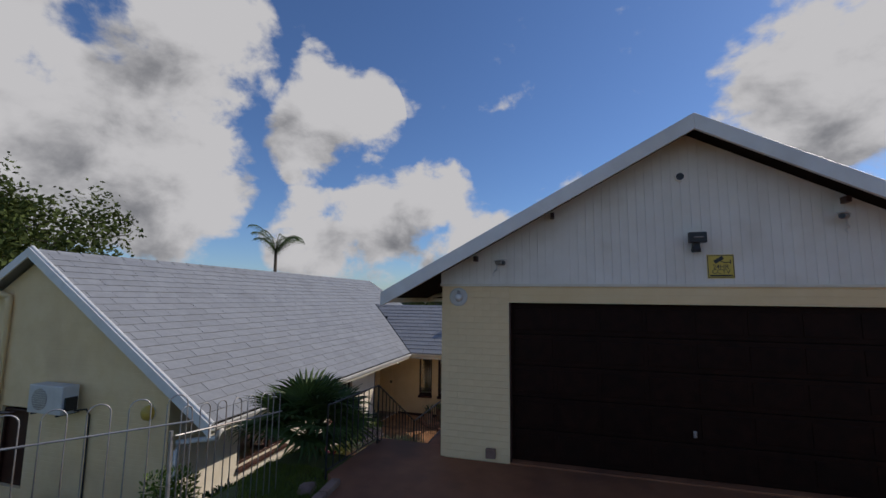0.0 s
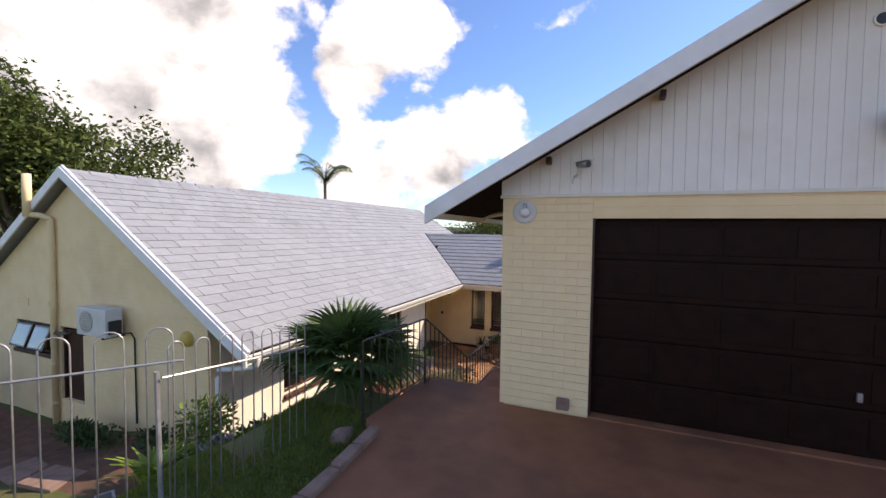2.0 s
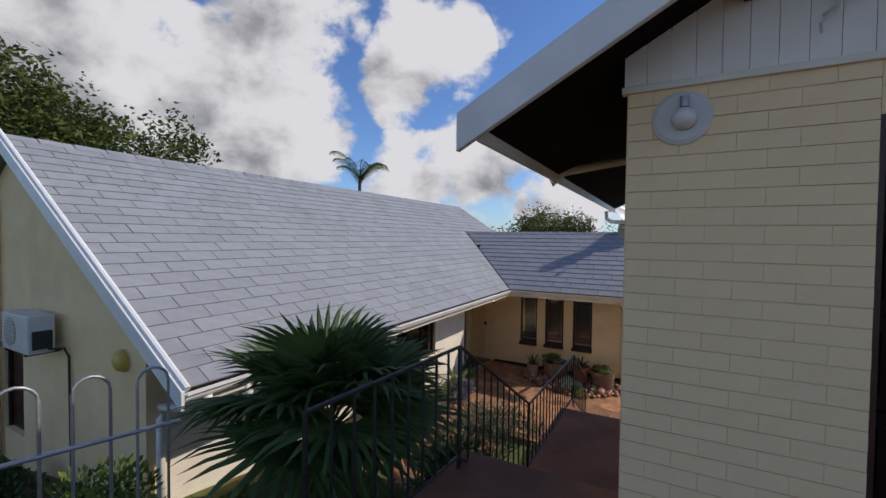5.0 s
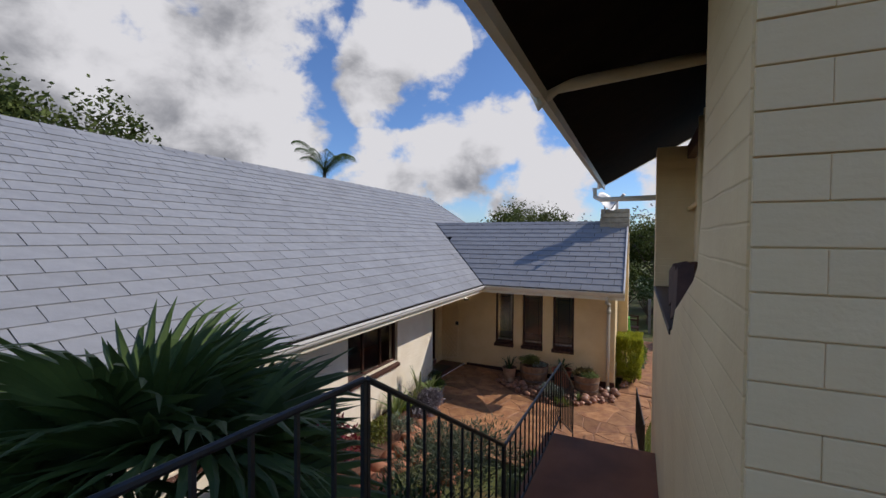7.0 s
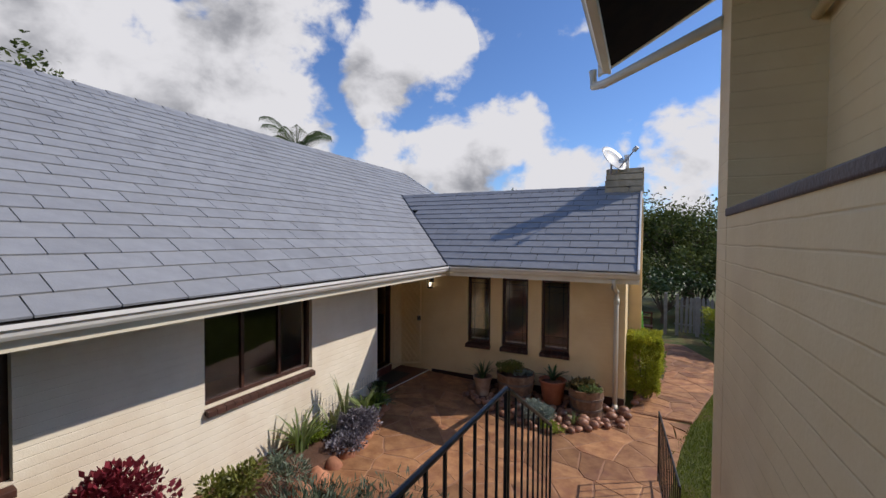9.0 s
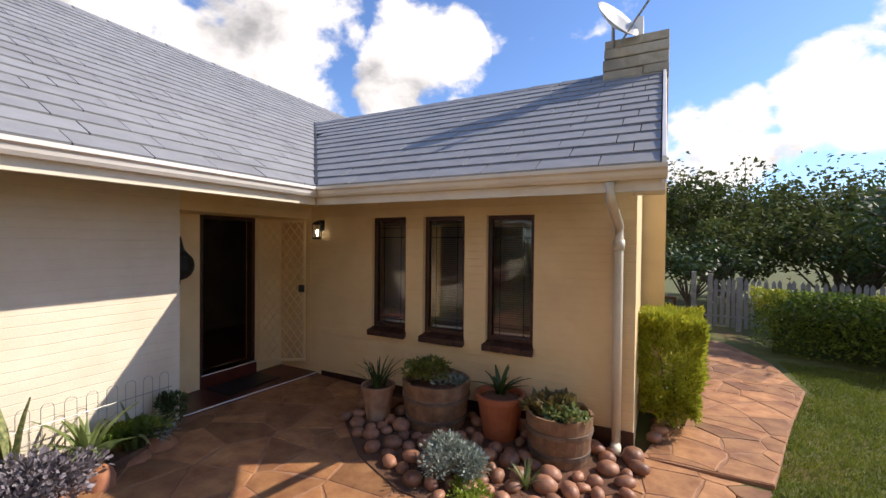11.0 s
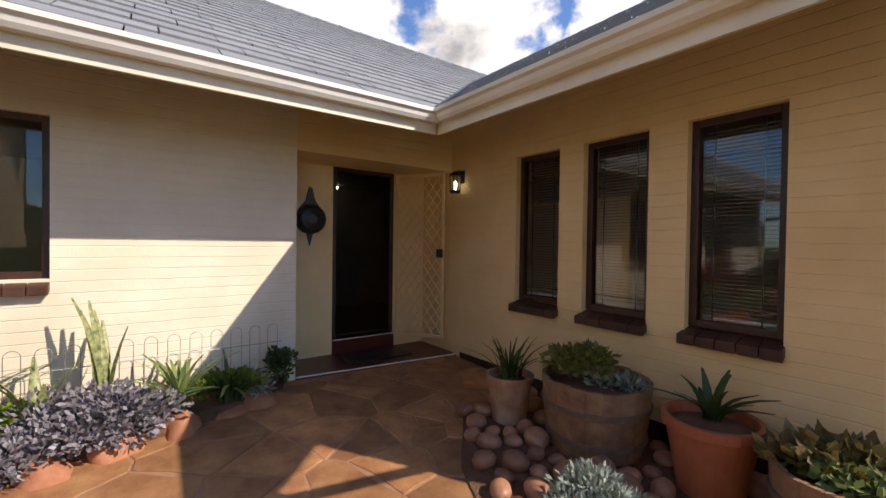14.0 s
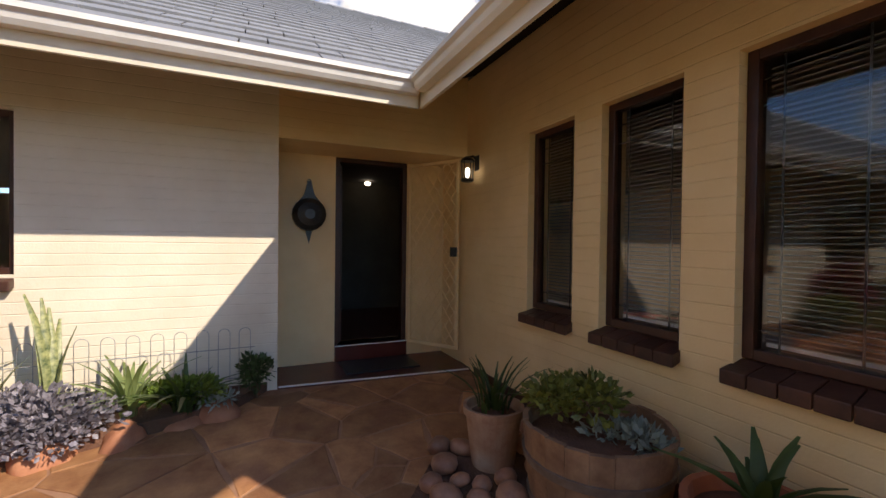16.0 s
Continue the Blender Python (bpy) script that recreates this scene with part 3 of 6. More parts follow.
def slate_roof(origin, along, up, nrm, rows, length, near, parent, clip=None, joint=0.010):
    """Rows of slates: pieces with along-position in `near` are objects of their own, the rest one mesh."""
    rest_v, rest_f = [], []
    shared = {}
    for r in range(rows):
        off = (0 if r % 2 else TW / 2) + random.uniform(-0.07, 0.07)
        a = -off
        while a < length:
            a0, a1 = max(a, 0), min(a + TW, length)
            sk0 = sk1 = 0.0
            if clip:
                b0, b1 = a0, a1
                a0, a1 = clip(r, a0, a1)
                run = (TE + 0.03) / slope_len
                sk0, sk1 = (-run if a0 > b0 else 0.0), (run if a1 < b1 else 0.0)
            if a1 - a0 > 0.03:
                full = abs(a1 - a0 - TW) < 1e-4
                v, f = slate_piece(a1 - a0 - (0 if sk1 else joint), TE + 0.03, 0.017, sk0, sk1)
                lift = random.uniform(0, 0.004)
                m = Matrix((along, up, nrm)).transposed().to_4x4()
                m.translation = origin + along * a0 + up * (r * TE) + nrm * (0.004 + lift)
                if near(a0, r) and full and not sk0 and not sk1:
                    if "slate" not in shared:
                        me = bpy.data.meshes.new("slate")
                        me.from_pydata(v, [], f)
                        me.materials.append(SLATE)
                        shared["slate"] = me
                    ob = new("slate", shared["slate"])
                    ob.parent = parent
                    ob.matrix_local = m
                else:
                    k = len(rest_v)
                    rest_v += [m @ Vector(p) for p in v]
                    rest_f += [tuple(i + k for i in q) for q in f]
            a += TW
    ob = mesh_of("slates", rest_v, rest_f, SLATE, parent)
    ob["kind"] = "stuff"


up_e = Vector((-1, 0, SLOPE)).normalized()
up_w = Vector((0, 1, SLOPE)).normalized()
rows_e = int((EAVE_X - RIDGE_X) * slope_len / TE)
rows_w = int((WRY - WEY) * slope_len / TE)


def clip_main(r, a0, a1):
    # the valley: nothing of the main slope inside the wing
    d = r * TE / slope_len
    y0, y1 = WEY + d, 2 * WRY - WEY - d
    if d < WRY - WEY and YF + a1 > y0:
        if YF + a0 < y1:
            return a0, min(a1, y0 - YF)
    return a0, a1


def clip_wing(r, a0, a1):
    return max(a0, (WRY - WEY) - r * TE / slope_len), a1


nrm_e = Vector((SLOPE, 0, 1)).normalized()
nrm_w = Vector((0, -SLOPE, 1)).normalized()
RIDGE_CAPS = [((RIDGE_X, YF, RIDGE_Z), (RIDGE_X, YB, RIDGE_Z), house_roof), ((VX, WRY, WRZ), (WX + 0.2, WRY, WRZ), wing_roof)]
for p, q, par in RIDGE_CAPS:
    p, q = Vector(p), Vector(q)
    d = (q - p).normalized()
    n = round((q - p).length / 0.45)
    side = d.cross(Vector((0, 0, 1)))
    for i in range(n):
        a, b = p + (q - p) * (i / n), p + (q - p) * ((i + 0.97) / n)
        bm = bmesh.new()
        vs = []
        for c, h in ((a, 0.018), (b, 0.010)):
            vs.append([bm.verts.new(c + side * s + Vector((0, 0, z + h))) for s, z in ((-0.12, -0.12 * SLOPE), (0, 0.012), (0.12, -0.12 * SLOPE))])
        for k in range(2):
            bm.faces.new((vs[0][k], vs[0][k + 1], vs[1][k + 1], vs[1][k]))
        bmesh.ops.recalc_face_normals(bm, faces=bm.faces[:])
        part("ridge_cap", bm, SLATE, par)
# valley flashing
part("valley_strip", tube([(EAVE_X, WEY, EAVE_Z + 0.022), (VX, WRY, WRZ + 0.022)], 0.022, 6), BLACK, wing_roof)


def barge(p, q, height, thick_way, parent, lift=0.05):
    """A barge board from p to q, hanging down."""
    p, q, w_ = Vector(p) + Vector((0, 0, lift)), Vector(q) + Vector((0, 0, lift)), Vector(thick_way)
    bm = bmesh.new()
    vs = [bm.verts.new(c + o + w) for w in (Vector((0, 0, 0)), w_) for c, o in ((p, Vector((0, 0, 0))), (q, Vector((0, 0, 0))), (q, Vector((0, 0, -height))), (p, Vector((0, 0, -height))))]
    for f in ((0, 1, 2, 3), (7, 6, 5, 4), (0, 4, 5, 1), (1, 5, 6, 2), (2, 6, 7, 3), (3, 7, 4, 0)):
        bm.faces.new([vs[i] for i in f])
    bmesh.ops.recalc_face_normals(bm, faces=bm.faces[:])
    bmesh.ops.bevel(bm, geom=bm.edges[:], offset=0.004, segments=1, affect="EDGES")
    return part("barge_board", bm, WHITE, parent, "white painted barge board")


barge((EAVE_X + 0.06, YF - 0.04, EAVE_Z - 0.04), (RIDGE_X, YF - 0.04, RIDGE_Z), 0.2, (0, 0.035, 0), house_roof)
barge((2 * RIDGE_X - EAVE_X, YF - 0.04, EAVE_Z), (RIDGE_X, YF - 0.04, RIDGE_Z), 0.2, (0, 0.035, 0), house_roof)
part("barge_capping", tube([(EAVE_X + 0.06, YF + 0.02, EAVE_Z + 0.02), (RIDGE_X, YF + 0.02, RIDGE_Z + 0.06)], 0.035, 8), WHITE, house_roof)
barge((RIDGE_X, YB, RIDGE_Z), (EAVE_X, YB, EAVE_Z), 0.2, (0, 0.035, 0), house_roof)
barge((WX + 0.2, WEY, EAVE_Z), (WX + 0.2, WRY, WRZ), 0.2, (0.035, 0, 0), wing_roof)
barge((WX + 0.2, 2 * WRY - WEY, EAVE_Z), (WX + 0.2, WRY, WRZ), 0.2, (0.035, 0, 0), wing_roof)


def gutter(p, q, out_way, mat, name="gutter", h=0.105, w=0.11):
    """An ogee gutter with its fascia board behind, from p to q (top inner edge)."""
    p, q, o = Vector(p), Vector(q), Vector(out_way)
    prof = [(0, 0), (0, -h), (w * 0.55, -h), (w * 0.72, -h * 0.75), (w * 0.80, -h * 0.45), (w, -h * 0.30), (w, 0.0), (w * 0.93, 0.0), (w * 0.92, -h * 0.25), (w * 0.1, -h * 0.25), (w * 0.1, 0)]
    bm = bmesh.new()
    ends = [[bm.verts.new(c + o * a + Vector((0, 0, z))) for a, z in prof] for c in (p, q)]
    for i in range(len(prof)):
        j = (i + 1) % len(prof)
        bm.faces.new((ends[0][i], ends[0][j], ends[1][j], ends[1][i]))
    bm.faces.new(ends[0])
    bm.faces.new(ends[1][::-1])
    bmesh.ops.recalc_face_normals(bm, faces=bm.faces[:])
    return bm


main_gutter = thing("gutter", "white ogee gutter with cream fascia along the slate eave", "gutter")
part("channel", gutter((EAVE_X - 0.03, YF + 0.01, EAVE_Z - 0.01), (EAVE_X - 0.03, WEY, EAVE_Z - 0.01), (1, 0, 0), WHITE), WHITE, main_gutter)
part("fascia", box(EAVE_X - 0.055, EAVE_X - 0.032, YF + 0.01, WEY + 0.02, EAVE_Z - 0.2, EAVE_Z - 0.03), GUTTER, main_gutter)
wing_gutter = thing("gutter", "cream ogee gutter along the wing eave with corner outlet", "gutter")
part("channel", gutter((EAVE_X + 0.07, WEY + 0.03, EAVE_Z - 0.01), (WX + 0.24, WEY + 0.03, EAVE_Z - 0.01), (0, -1, 0), GUTTER), GUTTER, wing_gutter)
part("fascia", box(EAVE_X - 0.03, WX + 0.2, WEY + 0.032, WEY + 0.055, EAVE_Z - 0.2, EAVE_Z - 0.03), GUTTER, wing_gutter)
part("end_box", box(WX + 0.0, WX + 0.23, WEY + 0.03, WEY + 0.34, EAVE_Z - 0.2, EAVE_Z - 0.04, 0.006), GUTTER, wing_gutter)
tagged(part("wall_recess_end", box(-6.22, -5.424, WY, WY + 0.22, -2.4, 0.6), CREAM), "cream painted end wall of the entrance recess", "wall", kind="structure")
for yr in span(3.7, 12.3, 0.75):
    bm = box(-5.4, EAVE_X - 0.07, yr, yr + 0.045, 0, 0.09)
    bmesh.ops.transform(bm, matrix=Matrix(((1, 0, 0, 0), (0, 1, 0, 0), (-SLOPE, 0, 1, EAVE_Z - 0.17 + SLOPE * EAVE_X), (0, 0, 0, 1))), verts=bm.verts[:])
    part("rafter_end", bm, DARKWOOD, house_roof)
for xr in span(-2.6, -1.3, 0.6):
    bm = box(xr, xr + 0.045, WEY + 0.07, WY, 0, 0.09)
    bmesh.ops.transform(bm, matrix=Matrix(((1, 0, 0, 0), (0, 1, 0, 0), (0, SLOPE, 1, EAVE_Z - 0.17 - SLOPE * WEY), (0, 0, 0, 1))), verts=bm.verts[:])
    part("rafter_end", bm, DARKWOOD, wing_roof)

pipe = thing("downpipe", "white downpipe at the corner of the wing", "downpipe")
part("pipe", tube([(-1.33, WEY + 0.0, EAVE_Z - 0.12), (-1.33, WEY + 0.02, EAVE_Z - 0.26), (-1.33, WY - 0.08, 0.26), (-1.33, WY - 0.07, 0.15), (-1.33, WY - 0.07, -1.93)], 0.042, 12), GUTTER, pipe, smooth=True)
part("joint_collar", tube([(-1.33, WY - 0.07, 0.13), (-1.33, WY - 0.07, 0.03)], 0.052, 12), GUTTER, pipe, smooth=True)
part("shoe", tube([(-1.33, WY - 0.07, -1.86), (-1.33, WY - 0.16, -1.93)], 0.05, 12), GUTTER, pipe, smooth=True)


# ---- garage ----
GY0, GY1, GR, GX0, GX1 = 3.08, 7.9, 9.06, -0.5, 5.95
GAX, GAZ, GEX, GEZ = 2.72, 4.99, -1.29, 2.82
GS = (GAZ - GEZ) / (GAX - GEX)
DX0, DX1, DZ1 = 0.45, 5.0, 2.72
garage = thing("garage", "cream painted brick garage with white boarded gable", "garage")
part("side_wall", box(-0.12, 0.1, GY0 + 0.3, GY1, -2.4, 3.0), CREAM, garage)
part("side_wall", box(5.73, GX1, GY0 + 0.3, GY1, -0.4, 3.08), CREAM, garage)
part("back_wall", prism([(-0.12, -2.4), (GX1, -2.4), (GX1, 3.08), (GAX, GAZ - 0.25), (-0.12, 3.08)], "y", GY1 - 0.2, GY1), CREAM, garage)
part("end_pier", box(-0.505, -0.12, GY1 - 0.3, GY1, -2.4, 3.0), CREAM, garage)
part("front_pier", box(-0.255, DX0, GY0 + 0.007, GY0 + 0.3, 0.3, 2.70), CREAM_PLAIN, garage)
part("front_pier", box(DX1, GX1, GY0, GY0 + 0.3, 0.3, 2.95), CREAM, garage)
part("front_lintel", box(DX0, DX1, GY0, GY0 + 0.3, DZ1, 2.95), CREAM, garage)
part("front_lintel", box(-0.255, DX0, GY0 + 0.007, GY0 + 0.3, 2.70, 2.95), CREAM_PLAIN, garage)
part("gable_backing", prism([(GX0, 2.95), (GX1, 2.95), (GX1, 3.13), (GAX, GAZ - 0.12), (GX0, 3.13)], "y", GY0 + 0.03, GY0 + 0.25), BOARD, garage)
# vertical boards of the gable
x = GX0 - 0.02
while x < GX1 - 0.05:
    x1 = min(x + 0.105, GX1)
    za, zb = GAZ - 0.1 - GS * abs(x - GAX), GAZ - 0.1 - GS * abs(x1 - GAX)
    part("gable_board", prism([(x + 0.0012, 2.975), (x1 - 0.0012, 2.975), (x1 - 0.0012, zb), (x + 0.0012, za)], "y", GY0 - 0.004, GY0 + 0.03), BOARD, garage)
    x += 0.105
part("gable_trim", box(GX0 - 0.03, GX1, GY0 - 0.02, GY0 + 0.03, 2.94, 2.975, 0.004), GUTTER, garage)
for xe, s in ((GEX, 1), (2 * GAX - GEX, -1)):
    sheet("roof_slope", [(xe, GY0 - 0.36, GEZ), (xe, GR + 0.05, GEZ), (GAX, GR + 0.05, GAZ), (GAX, GY0 - 0.36, GAZ)], 0.03, SLATE, garage_roof)
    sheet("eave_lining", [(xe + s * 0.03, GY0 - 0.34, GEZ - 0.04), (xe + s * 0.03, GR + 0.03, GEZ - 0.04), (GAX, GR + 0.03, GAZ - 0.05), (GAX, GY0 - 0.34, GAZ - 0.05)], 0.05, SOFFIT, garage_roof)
    barge((xe, GY0 - 0.4, GEZ - 0.02), (GAX, GY0 - 0.4, GAZ - 0.02), 0.2, (0, 0.04, 0), garage_roof, 0.045)
    barge((xe, GR + 0.05, GEZ), (GAX, GR + 0.05, GAZ), 0.16, (0, 0.04, 0), garage_roof, 0.045)
for xp in (0.0, 1.05, 4.3):
    zp = GAZ - 0.28 - GS * abs(xp - GAX)
    part("purlin_end", box(xp - 0.025, xp + 0.025, GY0 - 0.12, GY0, zp + 0.05, zp + 0.12), DARKWOOD, garage_roof)
garage_gutter = thing("gutter", "cream gutter along the garage eave with a cross pipe", "gutter")
part("channel", gutter((GEX + 0.09, GY0 - 0.3, GEZ - 0.01), (GEX + 0.09, GR + 0.1, GEZ - 0.01), (-1, 0, 0), GUTTER, h=0.075, w=0.075), GUTTER, garage_gutter)
part("fascia", box(GEX + 0.092, GEX + 0.115, GY0 - 0.34, GR + 0.03, GEZ - 0.12, GEZ + 0.01), GUTTER, garage_gutter)
part("outlet_pipe", tube([(GEX + 0.05, 4.5, GEZ - 0.05), (GEX + 0.06, 4.5, GEZ - 0.12), (GEX + 0.16, 4.55, GEZ - 0.02), (-0.24, 4.85, GEZ + 0.14)], 0.036, 10), GUTTER, garage_gutter, smooth=True)
part("outlet_pipe", tube([(GEX - 0.03, 9.0, GEZ - 0.1), (GEX - 0.02, 9.0, GEZ - 0.24), (GEX + 0.08, 8.8, GEZ - 0.3), (-0.5, 7.85, GEZ - 0.38)], 0.035, 10), GUTTER, garage_gutter, smooth=True)
# screen wall with a swept cut-out
curve = [(GY0 + 0.008, -2.4), (GY1 - 0.31, -2.4), (GY1 - 0.31, 1.34), (5.7, 1.36), (4.96, 1.37), (4.87, 1.42), (4.78, 1.49), (4.70, 1.55), (4.60, 1.575), (4.28, 1.67), (4.12, 1.72), (3.92, 1.78), (3.81, 1.84), (3.77, 1.95), (3.72, 2.08), (3.70, 2.28), (3.68, 3.0), (GY0 + 0.008, 3.0)]
part("screen_wall", prism(curve, "x", -0.505, -0.26), CREAM, garage, "cream painted screen wall with a swept opening")
part("planter_ledge", box(-0.515, -0.13, 5.02, GY1 - 0.32, 1.34, 1.38, 0.006), BROWNBRICK, garage)
for yy, rr in ((4.35, 0.05), (4.58, 0.055), (5.9, 0.04), (6.15, 0.045)):
    part("waste_pipe", tube([(-0.21, yy, 1.2), (-0.21, yy, 2.95)], rr, 12), CREAM_PLAIN, garage, smooth=True)
part("cross_pipe", tube([(-0.17, 4.1, 2.33), (-0.17, GY1 - 0.3, 2.28)], 0.025, 8), CREAM_PLAIN, garage, smooth=True)
part("tie_beam", box(-0.2, -0.12, GY0 + 0.3, GY1, 2.85, 3.0), DARKWOOD, garage)

garage_door = thing("garage_door", "dark brown wooden sectional garage door, closed", "garage door")
part("door_leaf", box(DX0 + 0.002, DX1 - 0.002, GY0 + 0.14, GY0 + 0.18, 0.64, DZ1), DOORWOOD, garage_door)
for r in range(5):
    z0 = 0.645 + r * (DZ1 - 0.65) / 5
    z1 = z0 + (DZ1 - 0.65) / 5 - 0.012
    part("door_section", box(DX0 + 0.004, DX1 - 0.004, GY0 + 0.112, GY0 + 0.14, z0, z1, 0.004), DOORWOOD, garage_door)
    for c in range(8):
        x0 = DX0 + 0.06 + c * (DX1 - DX0 - 0.08) / 8
        bm = box(x0, x0 + (DX1 - DX0 - 0.08) / 8 - 0.05, GY0 + 0.105, GY0 + 0.114, z0 + 0.06, z1 - 0.06, 0.006)
        part("raised_panel", bm, DOORWOOD, garage_door)
part("door_handle", box(2.64, 2.68, GY0 + 0.07, GY0 + 0.1, 1.13, 1.21, 0.008), GALV, garage_door)
part("jamb", box(DX0 - 0.0, DX0 + 0.02, GY0 + 0.004, GY0 + 0.11, 0.62, DZ1), DARKWOOD, garage_door)
tagged(part("door_threshold", box(DX0, DX1, GY0 - 0.02, GY0 + 0.2, 0.5, 0.64, 0.006), DRIVE), "worn red concrete threshold of the garage", "threshold", kind="structure")


# ---- windows and front door ----
def casement(name, label, axis, at, a0, a1, z0, z1, inward, mullions=(), blind=False, sill=True, transom=()):
    """A window set back from the wall face. inward: +1 or -1 along the axis into the house."""
    w = thing(name, label, "window", kind="structure")

    def bx(a, b, d0, d1, c, d, bev=0.0):
        lo, hi = sorted((at + inward * d0, at + inward * d1))
        return box(a, b, lo, hi, c, d, bev) if axis == "y" else box(lo, hi, a, b, c, d, bev)
    f = 0.05
    for a, b, c, d in ((a0, a0 + f, z0, z1), (a1 - f, a1, z0, z1), (a0 + f, a1 - f, z1 - f, z1), (a0 + f, a1 - f, z0, z0 + f)):
        part("window_frame", bx(a, b, 0.06, 0.13, c, d, 0.006), DARKWOOD, w)
    for m in mullions:
        part("mullion", bx(m - 0.022, m + 0.022, 0.07, 0.12, z0 + f, z1 - f, 0.004), DARKWOOD, w)
    for m in transom:
        part("transom", bx(a0 + f, a1 - f, 0.07, 0.12, m - 0.02, m + 0.02, 0.004), DARKWOOD, w)
    gl = part("pane", bx(a0 + f, a1 - f, 0.095, 0.099, z0 + f, z1 - f), GLASS, w)
    gl.visible_shadow = False
    if sill:
        n = max(3, round((a1 - a0 + 0.02) / 0.115))
        for i in range(n):
            s0 = a0 - 0.005 + i * (a1 - a0 + 0.01) / n
            s1 = a0 - 0.005 + (i + 1) * (a1 - a0 + 0.01) / n - 0.004
            # brick on edge, sloping outwards below the frame
            sb = bx(s0, s1, -0.07, 0.075, z0 - 0.07, z0 - 0.002, 0.007)
            for q in sb.verts:
                depth = ((q.co.y if axis == "y" else q.co.x) - at) * inward
                q.co.z -= 0.04 * (0.075 - depth) / 0.145
                if axis == "y" and depth < 0.005:
                    q.co.x += 0.03 * ((q.co.x - a0) / (a1 - a0) - 0.5)
            part("sill_brick", sb, BROWNBRICK, w)
    if blind:
        n = int((z1 - z0 - 0.12) / 0.026)
        for i in range(n):
            zc = z1 - 0.08 - i * 0.026
            ob = part("blind_slat", bx(a0 + 0.055, a1 - 0.055, 0.155, 0.176, zc - 0.002, zc + 0.0025), BLIND, w)
        part("blind_rail", bx(a0 + 0.055, a1 - 0.055, 0.152, 0.178, z0 + 0.055, z0 + 0.075, 0.003), WHITE, w)
        # lead strips on the inside of the glass: two uprights and two cross bars
        ins = 0.085
        for u in (a0 + f + ins, a1 - f - ins):
            part("lead_strip", bx(u - 0.004, u + 0.004, 0.100, 0.104, z0 + f, z1 - f), BLACK, w)
        for u in (z1 - f - ins, z1 - f - 2.4 * ins, z0 + f + ins):
            part("lead_strip", bx(a0 + f, a1 - f, 0.1045, 0.108, u - 0.004, u + 0.004), BLACK, w)
    return w


for i, (a, b) in enumerate(W_WIN):
    casement("window_%d" % (i + 1), "tall narrow dark framed window with half drawn venetian blind", "y", WY, a, b, -1.02, 0.40, 1, blind=True)
casement("window_4", "wide dark framed kitchen window with brick sill", "x", HX, 8.14, 9.86, -0.76, 0.40, -1, mullions=(8.7, 9.3))
casement("window_5", "wide dark framed window shaded by the eave", "x", HX, 4.9, 6.52, -0.76, 0.40, -1, mullions=(5.45, 6.0))

door = thing("door_1", "front doorway standing open onto a dark hall", "door", kind="structure")
for y0, y1, z0, z1 in ((12.17, 12.22, -1.6, 0.4), (12.92, 12.97, -1.6, 0.4), (12.22, 12.92, 0.35, 0.4)):
    part("door_frame", box(-6.14, -6.03, y0, y1, z0, z1, 0.005), DARKWOOD, door)
leaf = part("door_leaf", box(-6.95, -6.15, 12.225, 12.265, -1.6, 0.345, 0.004), DARKWOOD, door, "dark wooden door leaf swung inwards")
part("door_sill", box(-6.2, -5.99, 12.17, 12.97, -1.78, -1.6, 0.006), STOEP, door)
part("sill_line", box(-5.989, -5.985, 12.17, 12.97, -1.612, -1.6), WHITE, door)


# ---- patio ----
def clip_poly(poly, p, nrm):
    out_ = []
    for i, a in enumerate(poly):
        b = poly[(i + 1) % len(poly)]
        da, db = (a - p).dot(nrm), (b - p).dot(nrm)
        if da <= 0:
            out_.append(a)
        if da * db < 0:
            out_.append(a + (b - a) * (da / (da - db)))
    return out_


